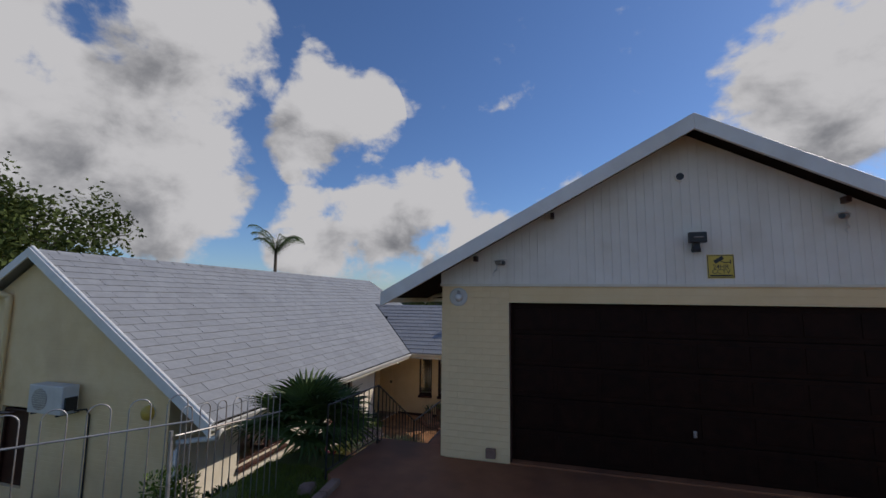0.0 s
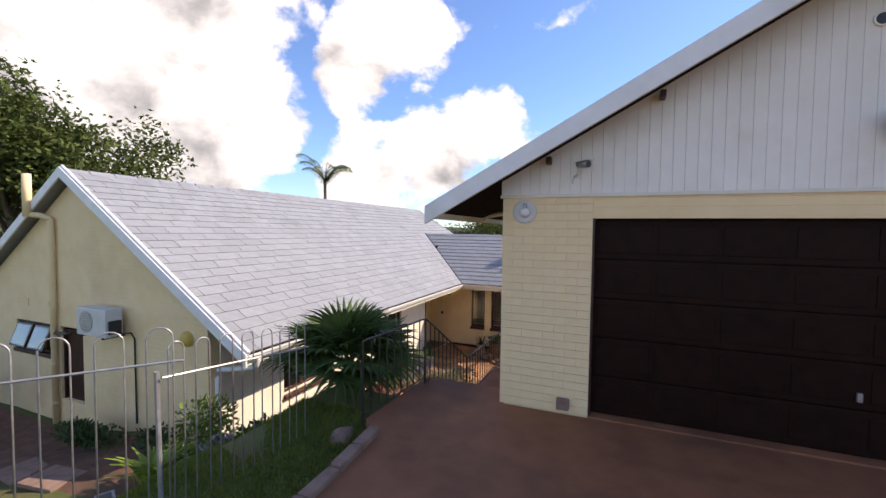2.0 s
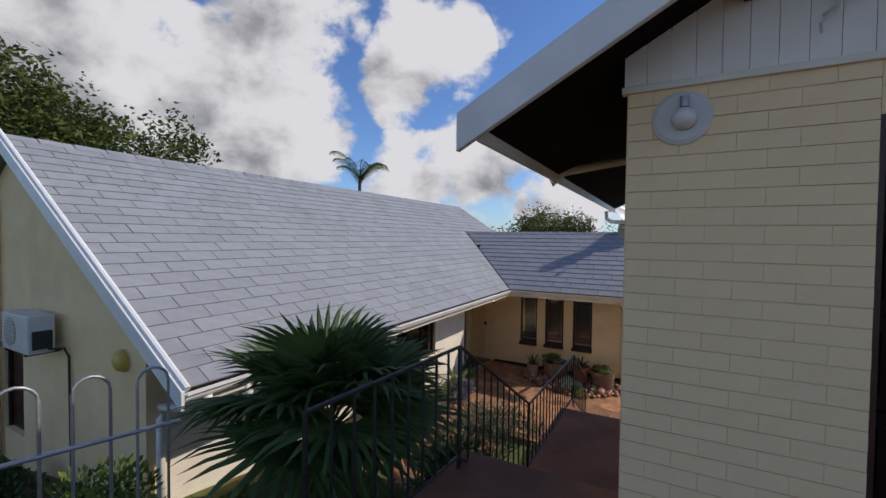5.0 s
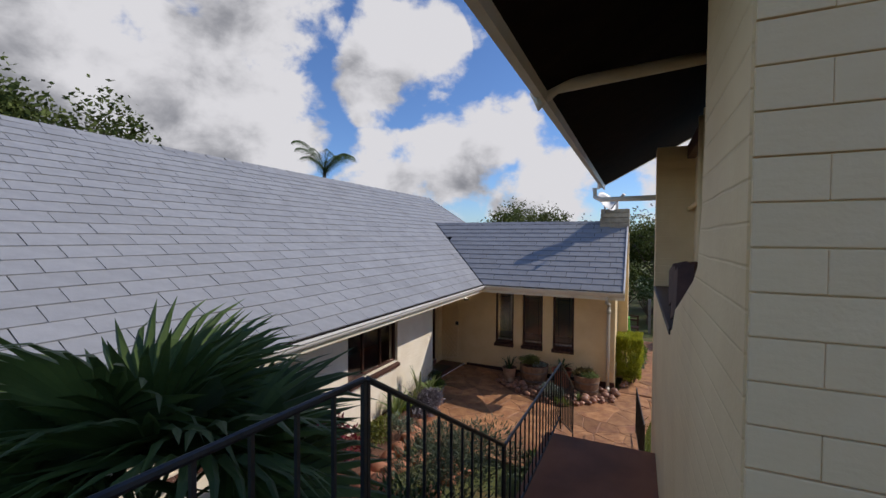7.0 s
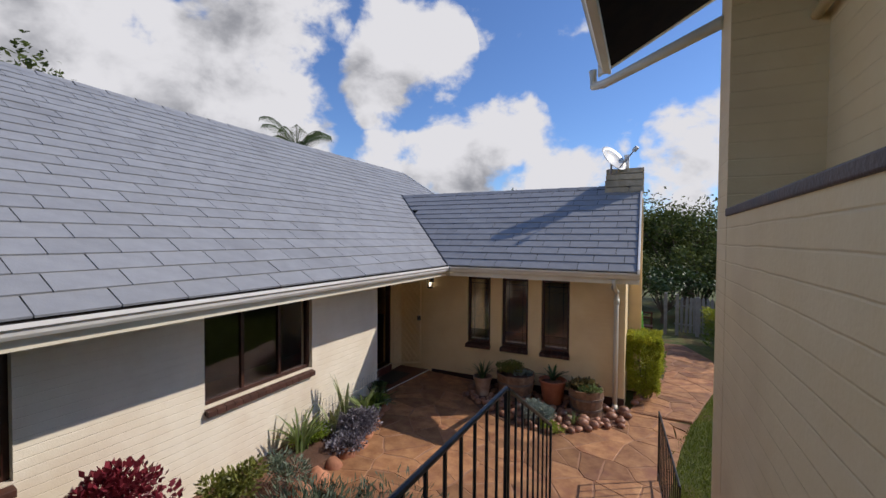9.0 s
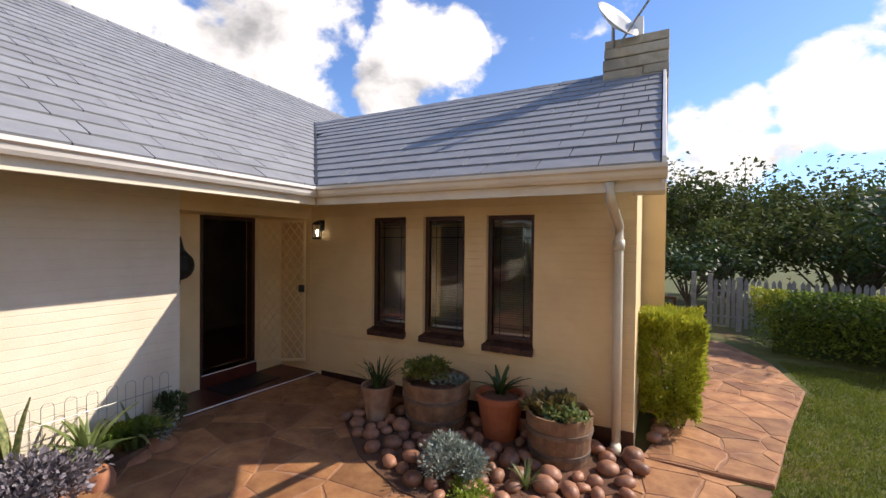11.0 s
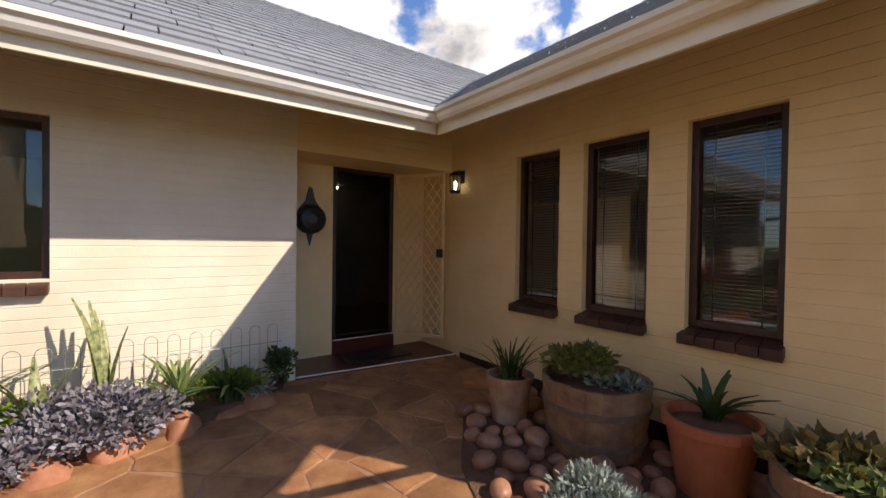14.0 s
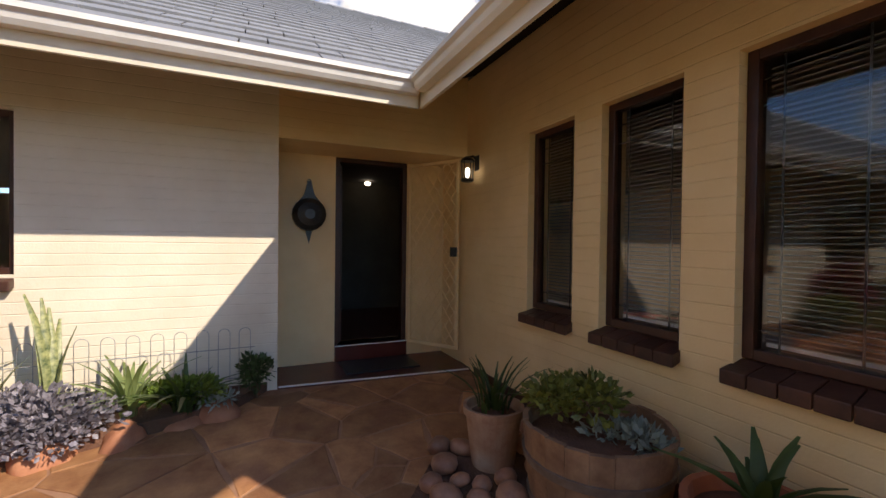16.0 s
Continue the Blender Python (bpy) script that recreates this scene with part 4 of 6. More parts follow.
def flagstones(outline, size, seed, parent, z, gap=0.012, want=300):
    """Irregular stones that fill a convex outline."""
    rnd = random.Random(seed)
    xs, ys = [p[0] for p in outline], [p[1] for p in outline]
    seeds = []
    y = min(ys) - size
    while y < max(ys) + size:
        x = min(xs) - size
        while x < max(xs) + size:
            seeds.append(Vector((x + rnd.uniform(-0.85, 0.85) * size, y + rnd.uniform(-0.8, 0.8) * size)))
            x += size * 1.25
        y += size * 0.9
    edge = [Vector(p) for p in outline]
    for s in seeds:
        poly = edge[:]
        for o in seeds:
            if o is s or (o - s).length > size * 3:
                continue
            mid = (o + s) / 2
            d = (o - s).normalized()
            poly = clip_poly(poly, mid - d * gap, d)
            if len(poly) < 3:
                break
        if len(poly) < 3:
            continue
        area = abs(sum(a.x * b.y - b.x * a.y for a, b in zip(poly, poly[1:] + poly[:1]))) / 2
        if area < 0.01:
            continue
        # ragged edges
        pts = []
        for a, b in zip(poly, poly[1:] + poly[:1]):
            pts.append(a)
            if (b - a).length > 0.22:
                nn = Vector((-(b - a).y, (b - a).x)).normalized()
                pts.append(a + (b - a) * rnd.uniform(0.4, 0.6) + nn * rnd.uniform(-0.004, 0.022))
        h = z + rnd.uniform(0.0, 0.006)
        bm = bmesh.new()
        c = sum(pts, Vector((0, 0))) / len(pts)
        lo = [bm.verts.new((*p, z - 0.03)) for p in pts]
        hi = [bm.verts.new((*p, h - 0.004)) for p in pts]
        tp = [bm.verts.new((*(p + (c - p).normalized() * 0.008), h)) for p in pts]
        n = len(pts)
        for i in range(n):
            j = (i + 1) % n
            bm.faces.new((lo[i], lo[j], hi[j], hi[i]))
            bm.faces.new((hi[i], hi[j], tp[j], tp[i]))
        bm.faces.new(tp)
        bmesh.ops.recalc_face_normals(bm, faces=bm.faces[:])
        part("flagstone", bm, FLAG, parent)


patio = thing("patio", "crazy paving of orange sandstone flags before the entrance", "patio", kind="structure")
part("mortar_bed", prism([(-5.42, 9.3), (-0.6, 9.3), (-0.55, 13.42), (-5.42, 13.42)], "z", -2.3, PATIO - 0.003), GROUT, patio)
flagstones([(-4.95, 8.9), (-1.67, 8.9), (-1.67, 9.62), (-0.75, 9.62), (-0.35, 12.2), (-0.1, 13.4), (-5.4, 13.4), (-5.3, 11.5)], 0.40, 5, patio, PATIO, 0.006)
path = thing("path", "winding crazy paved sandstone path beside the lawn", "path", kind="structure")
part("mortar_bed", prism([(-1.1, 13.42), (-0.08, 13.42), (0.35, 14.9), (0.86, 16.5), (0.75, 18.0), (0.2, 19.5), (-0.7, 19.5), (-0.35, 17.5), (-0.6, 15.5)], "z", -2.3, PATIO - 0.003), GROUT, path)
flagstones([(-1.08, 13.43), (-0.08, 13.43), (0.35, 14.9), (0.84, 16.5), (-0.45, 16.5), (-0.62, 15.5)], 0.36, 8, path, PATIO, 0.006)
flagstones([(-0.45, 16.53), (0.84, 16.53), (0.75, 18.0), (0.2, 19.4), (-0.65, 19.4), (-0.35, 17.5)], 0.36, 9, path, PATIO, 0.006)
TILT = Matrix.Translation((-1.3, 0, PATIO)) @ pose(0, 0, 0, 0, 2.2, 0) @ Matrix.Translation((1.3, 0, -PATIO))
patio.matrix_world = TILT


def patio_z(x):
    return PATIO + 0.0385 * max(0, -1.3 - x)


stoep = thing("stoep", "polished red entrance step with a white edge line", "step", kind="structure")
part("slab", prism([(-6.03, 11.585), (-5.41, 11.585), (-5.26, 13.41), (-6.03, 13.41)], "z", -2.3, -1.772), STOEP, stoep)
part("edge_line", prism([(-5.418, 11.59), (-5.405, 11.59), (-5.255, 13.405), (-5.268, 13.405)], "z", -1.78, -1.767), WHITE, stoep)
tagged(part("door_mat", box(-5.95, -5.5, 12.2, 12.95, -1.771, -1.755, 0.004), BLACK), "dark rubber door mat on the red step", "mat")


# ---- railings and fences ----
def railing(name, label, tops, drop, group, pitch=0.14, bar=0.0058, bottom=None):
    """A flat handrail through tops, with square bars down to drop below it."""
    r = thing(name, label, "railing", group=group)
    for p, q in zip(tops, tops[1:]):
        p, q = Vector(p), Vector(q)
        part("handrail", tube([p, q], 0.012, 8), BLACK, r)
        part("lower_rail", tube([p - Vector((0, 0, drop - 0.07)), q - Vector((0, 0, drop - 0.07))], 0.011, 6), BLACK, r)
        n = max(1, round((q - p).xy.length / pitch))
        for i in range(n + 1):
            c = p + (q - p) * (i / n)
            thick = 0.008 if i in (0, n) else bar
            part("post" if i in (0, n) else "baluster", box(c.x - thick, c.x + thick, c.y - thick, c.y + thick, c.z - drop - (0.03 if i in (0, n) else -0.06), c.z), BLACK, r)
    return r


railing("railing", "black steel railing edging the top landing", [(-1.60, 1.95, 1.47), (-1.53, 3.25, 1.455)], 0.82, "stair railings")
railing("railing", "black steel stair railing sloping down", [(-1.53, 3.27, 1.45), (-1.49, 4.76, 0.55)], 0.84, "stair railings")
railing("railing", "black steel railing along the lower landing", [(-1.49, 4.79, 0.535), (-1.49, 7.06, 0.47)], 0.70, "stair railings")
railing("railing", "black steel stair railing sloping to the patio", [(-1.49, 7.10, 0.45), (-1.50, 8.25, -0.20)], 0.74, "stair railings")
railing("railing", "short black steel railing beside the lawn", [(-0.55, 9.4, -1.05), (-0.67, 11.2, -1.05)], 0.9, "stair railings")


def hoop_fence(label, p, q, height, pitch, group, rail_at, r0=0.006):
    f = thing("hoop_fence", label, "fence", group=group)
    p, q = Vector(p), Vector(q)
    d = (q - p)
    n = max(1, round(d.length / pitch))
    for i in range(n):
        a = p + d * ((i + 0.22) / n)
        b = p + d * ((i + 0.78) / n)
        pts = [a]
        r = (b - a).length / 2
        mid = (a + b) / 2
        u = (b - a).normalized()
        for k in range(9):
            ang = math.pi - math.pi * k / 8
            pts.append(mid + u * (r * math.cos(ang)) + Vector((0, 0, height - r + r * math.sin(ang))))
        pts.append(b)
        part("hoop", tube(pts, r0, 6), GALV, f, smooth=True)
    part("fence_rail", tube([p + Vector((0, 0, rail_at)), q + Vector((0, 0, rail_at))], r0 * 1.5, 6), GALV, f)
    part("fence_rail", tube([p + Vector((0, 0, 0.12)), q + Vector((0, 0, 0.12))], r0 * 1.5, 6), GALV, f)
    return f


hoop_fence("grey steel hoop topped fence on the lawn edge", (-3.75, -1.65, 0.50), (-2.05, 0.43, 0.54), 1.36, 0.27, "hoop fences", 1.12)
hoop_fence("grey steel hoop topped fence running to the palm", (-2.17, 0.36, 0.42), (-2.08, 1.72, 0.30), 1.36, 0.21, "hoop fences", 1.12)
gate_post = tagged(part("fence_post", tube([(-2.19, 0.36, 0.3), (-2.21, 0.35, 1.58)], 0.017, 8), GALV), "leaning grey steel fence post", "post")


# ---- plants ----
def leaf_quads(spots, mat, name, parent=None, label="", fold=0.3):
    """Pointed leaves: (base, tip vector, width)."""
    v, f = [], []
    for base, tip, wd in spots:
        base, tip = Vector(base), Vector(tip)
        side = tip.cross(Vector((random.uniform(-1, 1), random.uniform(-1, 1), random.uniform(0.2, 1)))).normalized() * wd / 2
        k = len(v)
        mid = base + tip * 0.5
        v += [base, mid + side, base + tip, mid - side]
        f.append((k, k + 1, k + 2, k + 3))
    return mesh_of(name, v, f, mat, parent, label)


def shrub(name, label, at, size, n, leaf, mat, seed, stems=8, lumps=7, up=0.4, width=0.5, flat=1.0, group=""):
    """A bush of many small leaves on branching stems; size: radii (x, y, z)."""
    rnd = random.Random(seed)
    s = thing(name, label, "plant", at, group)
    bm = bmesh.new()
    tops = []
    for i in range(lumps):
        a, rr = rnd.uniform(0, math.tau), math.sqrt(rnd.random()) * 0.7
        tops.append((Vector((math.cos(a) * rr * size[0], math.sin(a) * rr * size[1], size[2] * rnd.uniform(0.8, 1.45) * (1 - 0.3 * rr))), rnd.uniform(0.35, 0.6)))
    for c, _ in tops[:stems]:
        tube([(0, 0, -0.02), c * 0.5 + Vector((rnd.uniform(-.03, .03), rnd.uniform(-.03, .03), 0)), c], 0.012 * max(size), 5, bm, taper=0.004)
    part("stem", bm, BARK, s)
    spots = []
    for i in range(n):
        c, k = tops[i % lumps]
        d = Vector((rnd.gauss(0, 1), rnd.gauss(0, 1), rnd.gauss(0, 1))).normalized()
        r = rnd.random() ** 0.45
        p = c + Vector((d.x * size[0], d.y * size[1], d.z * size[2] * 0.8)) * (k * r)
        if p.z < 0.01:
            p.z = rnd.uniform(0.01, 0.06)
        t = (d + Vector((rnd.uniform(-.6, .6), rnd.uniform(-.6, .6), up + rnd.uniform(-.4, .4)))).normalized() * leaf * rnd.uniform(0.6, 1.3)
        spots.append((p, t, leaf * width * rnd.uniform(0.7, 1.2)))
    random.seed(seed)
    leaf_quads(spots, mat, "foliage", s)
    return s


def blades(name, label, at, n, length, width, mat, seed, spread=0.12, lean=0.5, group="", fleshy=False):
    """A tuft of long arching leaves."""
    rnd = random.Random(seed)
    s = thing(name, label, "plant", at, group)
    for i in range(n):
        a = rnd.uniform(0, math.tau)
        out_ = Vector((math.cos(a), math.sin(a), 0))
        l, ln = length * rnd.uniform(0.6, 1.1), lean * rnd.uniform(0.3, 1.2)
        side = Vector((-out_.y, out_.x, 0))
        base = out_ * rnd.uniform(0, spread) + Vector((0, 0, -0.01))
        v, f = [], []
        steps = 5
        for k in range(steps + 1):
            t = k / steps
            c = base + out_ * (l * ln * t * t) + Vector((0, 0, l * (t - 0.45 * ln * t * t)))
            wd = width * (math.sin(math.pi * min(0.95, 0.25 + 0.72 * t)) ** 0.8)
            v += [c - side * wd / 2 + out_ * 0.0, c - out_ * wd * 0.22, c + side * wd / 2]
        for k in range(steps):
            b = k * 3
            f += [(b, b + 1, b + 4, b + 3), (b + 1, b + 2, b + 5, b + 4)]
        mesh_of("leaf", v, f, mat, s, smooth=True)
    return s


def fan_leaf(length, stalk, rnd, dead=False):
    """A palmate frond along +x: stalk then a fan of folded strips."""
    v, f = [], []
    n = 26
    for i in range(n):
        a = lerp(-2.0, 2.0, i / (n - 1))
        l = length * (0.72 + 0.28 * math.cos(a * 0.7)) * rnd.uniform(0.93, 1.04)
        d = Vector((math.cos(a), math.sin(a), 0))
        s = Vector((-d.y, d.x, 0))
        k = len(v)
        hub = Vector((stalk, 0, 0))
        split = 0.55
        wd = l * split * math.tan(2.0 / (n - 1)) * 1.02
        droop = rnd.uniform(0.05, 0.3)
        v += [hub, hub + d * l * split - s * wd + Vector((0, 0, 0.0)), hub + d * l * split + Vector((0, 0, 0.022)), hub + d * l * split + s * wd,
              hub + d * l * 0.8 + Vector((0, 0, -droop * l * 0.3)), hub + d * l + Vector((0, 0, -droop * l)), hub + d * l * 0.8 + s * wd * 0.55 + Vector((0, 0, -droop * l * 0.3 - 0.006)), hub + d * l * 0.8 - s * wd * 0.55 + Vector((0, 0, -droop * l * 0.3 - 0.006))]
        f += [(k, k + 1, k + 2), (k, k + 2, k + 3), (k + 1, k + 7, k + 4, k + 2), (k + 2, k + 4, k + 6, k + 3), (k + 7, k + 5, k + 4), (k + 4, k + 5, k + 6)]
    return v, f


def fan_palm(label, at, height, n, length, seed, tilt_bias=0.0):
    rnd = random.Random(seed)
    s = thing("fan_palm", label, "palm", at)
    prof = [(0.15, -0.3), (0.14, 0.0), (0.11, height * 0.5), (0.12, height)]
    part("trunk", lathe(prof, 12), BARK, s)
    for i in range(n):
        a = i * 2.4 + rnd.uniform(-0.2, 0.2)
        el = lerp(82, 10, (i / n) ** 0.9) + rnd.uniform(-8, 8)
        stalk = length * rnd.uniform(0.55, 0.85)
        v, f = fan_leaf(length * rnd.uniform(0.8, 1.05), stalk, rnd)
        m = pose(0, 0, height) @ pose(0, 0, 0, 0, 0, math.degrees(a)) @ pose(0, 0, 0, 0, -el, 0) @ pose(0, 0, 0, rnd.uniform(-35, 35), 0, 0)
        bend = pose(stalk, 0, 0, 0, rnd.uniform(5, 30), 0) @ pose(-stalk, 0, 0)
        fr = mesh_of("frond", [m @ bend @ Vector(p) for p in v], f, PALM_LEAF, s)
        part("stalk", tube([m @ Vector((0.02, 0, 0)), m @ Vector((stalk, 0, 0))], 0.012, 5, taper=0.007), LEAF, fr)
    return s


fan_palm("green fan palm with pointed splayed fronds beside the railing", (-2.62, 3.15, -0.15), 0.80, 28, 0.70, 4)


def tree(label, at, height, radius, n, leaf, seed, mat=TREE_LEAF, bare=0.45, lumps=14, group="trees"):
    rnd = random.Random(seed)
    s = thing("tree", label, "tree", at, group)
    fork = Vector((0, 0, height * bare))
    bm = tube([(0, 0, -0.5), (rnd.uniform(-.1, .1), rnd.uniform(-.1, .1), height * bare * 0.5), fork], height * 0.035, 8, taper=height * 0.022)
    part("trunk", bm, BARK, s)
    clumps = []
    limbs = bmesh.new()
    for i in range(lumps):
        a, q = i * 2.4 + rnd.uniform(-.4, .4), rnd.random() ** 0.6
        c = Vector((math.cos(a) * radius * q, math.sin(a) * radius * q, height * (lerp(0.62, 0.92, rnd.random()) - 0.14 * q * q)))
        clumps.append((c, radius * rnd.uniform(0.24, 0.46)))
        mid = fork.lerp(c, 0.5) + Vector((rnd.uniform(-.3, .3), rnd.uniform(-.3, .3), rnd.uniform(0, .4)))
        tube([fork, mid, c], height * 0.013, 5, limbs, taper=height * 0.003)
        for k in range(3):
            e2 = c + Vector((rnd.gauss(0, 1), rnd.gauss(0, 1), rnd.gauss(0, .6))) * radius * 0.25
            tube([c.lerp(mid, 0.3), e2], height * 0.004, 4, limbs, taper=height * 0.0015)
    part("branchwork", limbs, BARK, s)
    spots = []
    for i in range(n):
        c, k = clumps[int(rnd.random() * lumps)]
        d = Vector((rnd.gauss(0, 1), rnd.gauss(0, 1), rnd.gauss(0, .75)))
        d.normalize()
        p = c + d * k * (rnd.random() ** 0.4) * Vector((1, 1, 0.75)).length / 1.6
        p += Vector((noise.noise(p * 1.3), noise.noise(p * 1.3 + Vector((9, 0, 0))), noise.noise(p * 1.3 + Vector((0, 9, 0))))) * k * 0.7
        t = Vector((rnd.uniform(-1, 1), rnd.uniform(-1, 1), rnd.uniform(-.9, .5))).normalized() * leaf * rnd.uniform(0.6, 1.4)
        spots.append((p, t, leaf * 0.55))
    random.seed(seed)
    leaf_quads(spots, mat, "crown", s)
    return s


tree("broad dark green tree behind the house", (-22.5, 8.0, -3), 12.0, 4.6, 30000, 0.24, 1, bare=0.3, lumps=26)
tree("broad dark green tree behind the house", (-31, 8.5, -3), 12.0, 5.5, 24000, 0.28, 2, bare=0.3, lumps=24)
tree("dark round tree beyond the wing roof", (-12.3, 46, -5), 11.2, 5.5, 9000, 0.3, 3, bare=0.3)
for i, (x, y, h, r) in enumerate([(1.0, 30, 5.4, 3.2), (5.5, 29, 4.6, 3.2), (10, 28, 4.6, 3.4), (-2.5, 33, 5.6, 3.6), (14.5, 27, 5.2, 3.6), (8, 36, 5.8, 4.4), (2, 38, 6.2, 4.4), (19, 28, 6, 4)]):
    tree("dense dark garden tree behind the fence", (x, y, ground_z(x, y)), h, r, 9000, 0.2, 20 + i, bare=0.12, lumps=22)
for i, (x, y) in enumerate(((-1.5, 25), (1.2, 25.5), (3.6, 24.6), (6.2, 24.2), (8.8, 23.6), (11.5, 23), (14.5, 22.5))):
    tree("dense dark undergrowth behind the picket fence", (x, y, ground_z(x, y)), 2.7 + 0.3 * (i % 3), 1.8, 4500, 0.15, 60 + i, bare=0.08, lumps=16)
tree("light green small tree by the picket fence", (4.2, 21.5, -2.2), 3.9, 1.7, 2600, 0.17, 40, mat=LEAF, bare=0.3)
tree("light green small tree by the picket fence", (-0.2, 23.5, -2.2), 2.5, 1.3, 1800, 0.15, 41, mat=LEAF, bare=0.2)


def feather_palm(label, at, height, n, length, seed):
    rnd = random.Random(seed)
    s = thing("feather_palm", label, "palm", at)
    part("trunk", tube([(0, 0, -0.5), (0.1, 0, height * 0.5), (0, 0, height)], 0.16, 10, taper=0.1), BARK, s)
    for i in range(n):
        a = i * math.tau / n + rnd.uniform(-.25, .25)
        o = Vector((math.cos(a), math.sin(a), 0))
        rise = rnd.uniform(0.9, 1.9)
        pts = [Vector((0, 0, height)) + o * (length * t * 0.8) + Vector((0, 0, length * (rise * t - (rise * 0.55 + 0.1) * t * t))) for t in [k / 8 for k in range(9)]]
        bm = tube(pts, 0.03, 4, taper=0.008)
        side = Vector((-o.y, o.x, 0))
        for k in range(8):
            for h in range(4):
                c = pts[k].lerp(pts[k + 1], h / 4)
                for sg in (-1, 1):
                    tip = c + side * sg * length * 0.26 * math.sin(math.pi * (0.15 + 0.8 * (k + h / 4) / 8)) + o * 0.15 - Vector((0, 0, 0.25))
                    vs = [bm.verts.new(q) for q in (c, c + o * 0.05, tip)]
                    bm.faces.new(vs)
        part("frond", bm, PALM_LEAF, s)
    return s


feather_palm("tall feathery palm behind the house roof", (-18.0, 22, -3), 8.9, 13, 2.3, 7)

# ---- distance ----
v, f = [], []
N = 90
for i in range(N + 1):
    a = lerp(-1.6, 1.6, i / N)
    d = 420
    h = 10 + 9 * noise.noise((a * 3, 0, 0)) + 2.5 * noise.noise((a * 17, 5, 0))
    for dd, z in ((d, -12), (d, h * 0.5 - 4), (d + 40, h - 4)):
        v.append((math.sin(a) * dd, math.cos(a) * dd, z))
f = [(i * 3 + k, i * 3 + 3 + k, i * 3 + 4 + k, i * 3 + 1 + k) for i in range(N) for k in range(2)]
tagged(mesh_of("backdrop", v, f, HILL, smooth=True), "low wooded hills on the horizon", "hills", kind="structure")


# ---- fittings of the garage front ----
lamp = thing("bulkhead_lamp", "round white bulkhead lamp with a glass dome", "lamp")
y = GY0 - 0.002
part("backplate", lathe([(0.13, 0), (0.13, 0.02), (0.11, 0.03)], 24), AC_WHITE, lamp).matrix_local = pose(-0.26, y + 0.01, 2.79, 90)
part("dome", lathe([(0.055, 0.0), (0.05, 0.04), (0.03, 0.07), (0.01, 0.08)], 20), WHITE, lamp, smooth=True).matrix_local = pose(-0.25, y - 0.02, 2.78, 90)
part("cap", lathe([(0.02, 0.0), (0.02, 0.05)], 12), GALV, lamp).matrix_local = pose(-0.25, y - 0.05, 2.83, 0)


def security_camera(at, turn):
    c = thing("security_camera", "small grey security camera on a bracket under the gable", "camera", at, "security cameras", rz=turn)
    part("body", tube([(0, -0.16, 0.01), (0, 0.0, 0.03)], 0.035, 14), GALV, c, smooth=True)
    part("hood", box(-0.042, 0.042, -0.19, 0.02, 0.045, 0.056, 0.004), AC_WHITE, c)
    part("lens", tube([(0, -0.163, 0.01), (0, -0.158, 0.01)], 0.028, 14), BLACK, c)
    part("bracket", tube([(0, 0.0, 0.0), (0, 0.02, -0.07), (0, 0.07, -0.09)], 0.012, 8), AC_WHITE, c)
    part("cable", tube([(0.01, 0.05, -0.08), (-0.03, 0.06, -0.13), (-0.01, 0.07, -0.16)], 0.006, 6), AC_WHITE, c)


security_camera((0.30, GY0 - 0.075, 3.24), 40)
security_camera((4.28, GY0 - 0.075, 3.72), -40)
flood = thing("floodlight", "black floodlight with sensor on the boarded gable", "floodlight", (2.75, GY0, 3.45))
bm = box(-0.095, 0.095, -0.18, -0.10, 0.02, 0.15, 0.01)
part("housing", bm, BLACK, flood)
part("lens_glass", box(-0.075, 0.075, -0.186, -0.181, 0.04, 0.13), BLACK, flood)
part("tube_lamp", tube([(-0.05, -0.189, 0.085), (0.05, -0.189, 0.085)], 0.008, 8), GALV, flood)
part("sensor", lathe([(0.05, 0), (0.055, 0.03), (0.045, 0.07)], 14), BLACK, flood).location = (-0.01, -0.1, -0.09)
part("bracket", box(-0.03, 0.03, -0.12, 0.0, -0.03, 0.04, 0.005), BLACK, flood)
sign = thing("warning_sign", "yellow square camera warning sign with black lettering", "sign", (3.02, GY0 - 0.006, 3.19))
part("plate", box(-0.145, 0.145, -0.006, 0.004, -0.145, 0.145, 0.002), SIGNYEL, sign)
for a, b, c, d in ((-0.14, 0.14, 0.128, 0.135), (-0.14, 0.14, -0.135, -0.128), (-0.14, -0.133, -0.128, 0.128), (0.133, 0.14, -0.128, 0.128)):
    part("border", box(a, b, -0.009, -0.006, c, d), BLACK, sign)
bm = box(-0.055, 0.055, -0.010, -0.006, -0.022, 0.022)
part("camera_mark", bm, BLACK, sign).matrix_local = pose(-0.02, 0, 0.08, 0, -32, 0)
part("camera_mark", tube([(0.0, -0.008, 0.065), (0.04, -0.008, 0.045), (0.105, -0.008, 0.05)], 0.006, 6), BLACK, sign)
part("camera_mark", box(0.1, 0.108, -0.010, -0.006, 0.03, 0.08), BLACK, sign)


def lettering(words, size, at, parent):
    cu = bpy.data.curves.new("lettering", "FONT")
    cu.body, cu.size, cu.align_x, cu.extrude = words, size, "CENTER", 0.001
    tmp = bpy.data.objects.new("tmp", cu)
    scene.collection.objects.link(tmp)
    bpy.context.view_layer.update()
    me = bpy.data.meshes.new_from_object(tmp.evaluated_get(bpy.context.evaluated_depsgraph_get()))
    bpy.data.objects.remove(tmp)
    me.materials.clear()
    me.materials.append(BLACK)
    ob = new("lettering", me)
    ob.parent = parent
    ob.matrix_local = pose(*at, 90)
    return ob


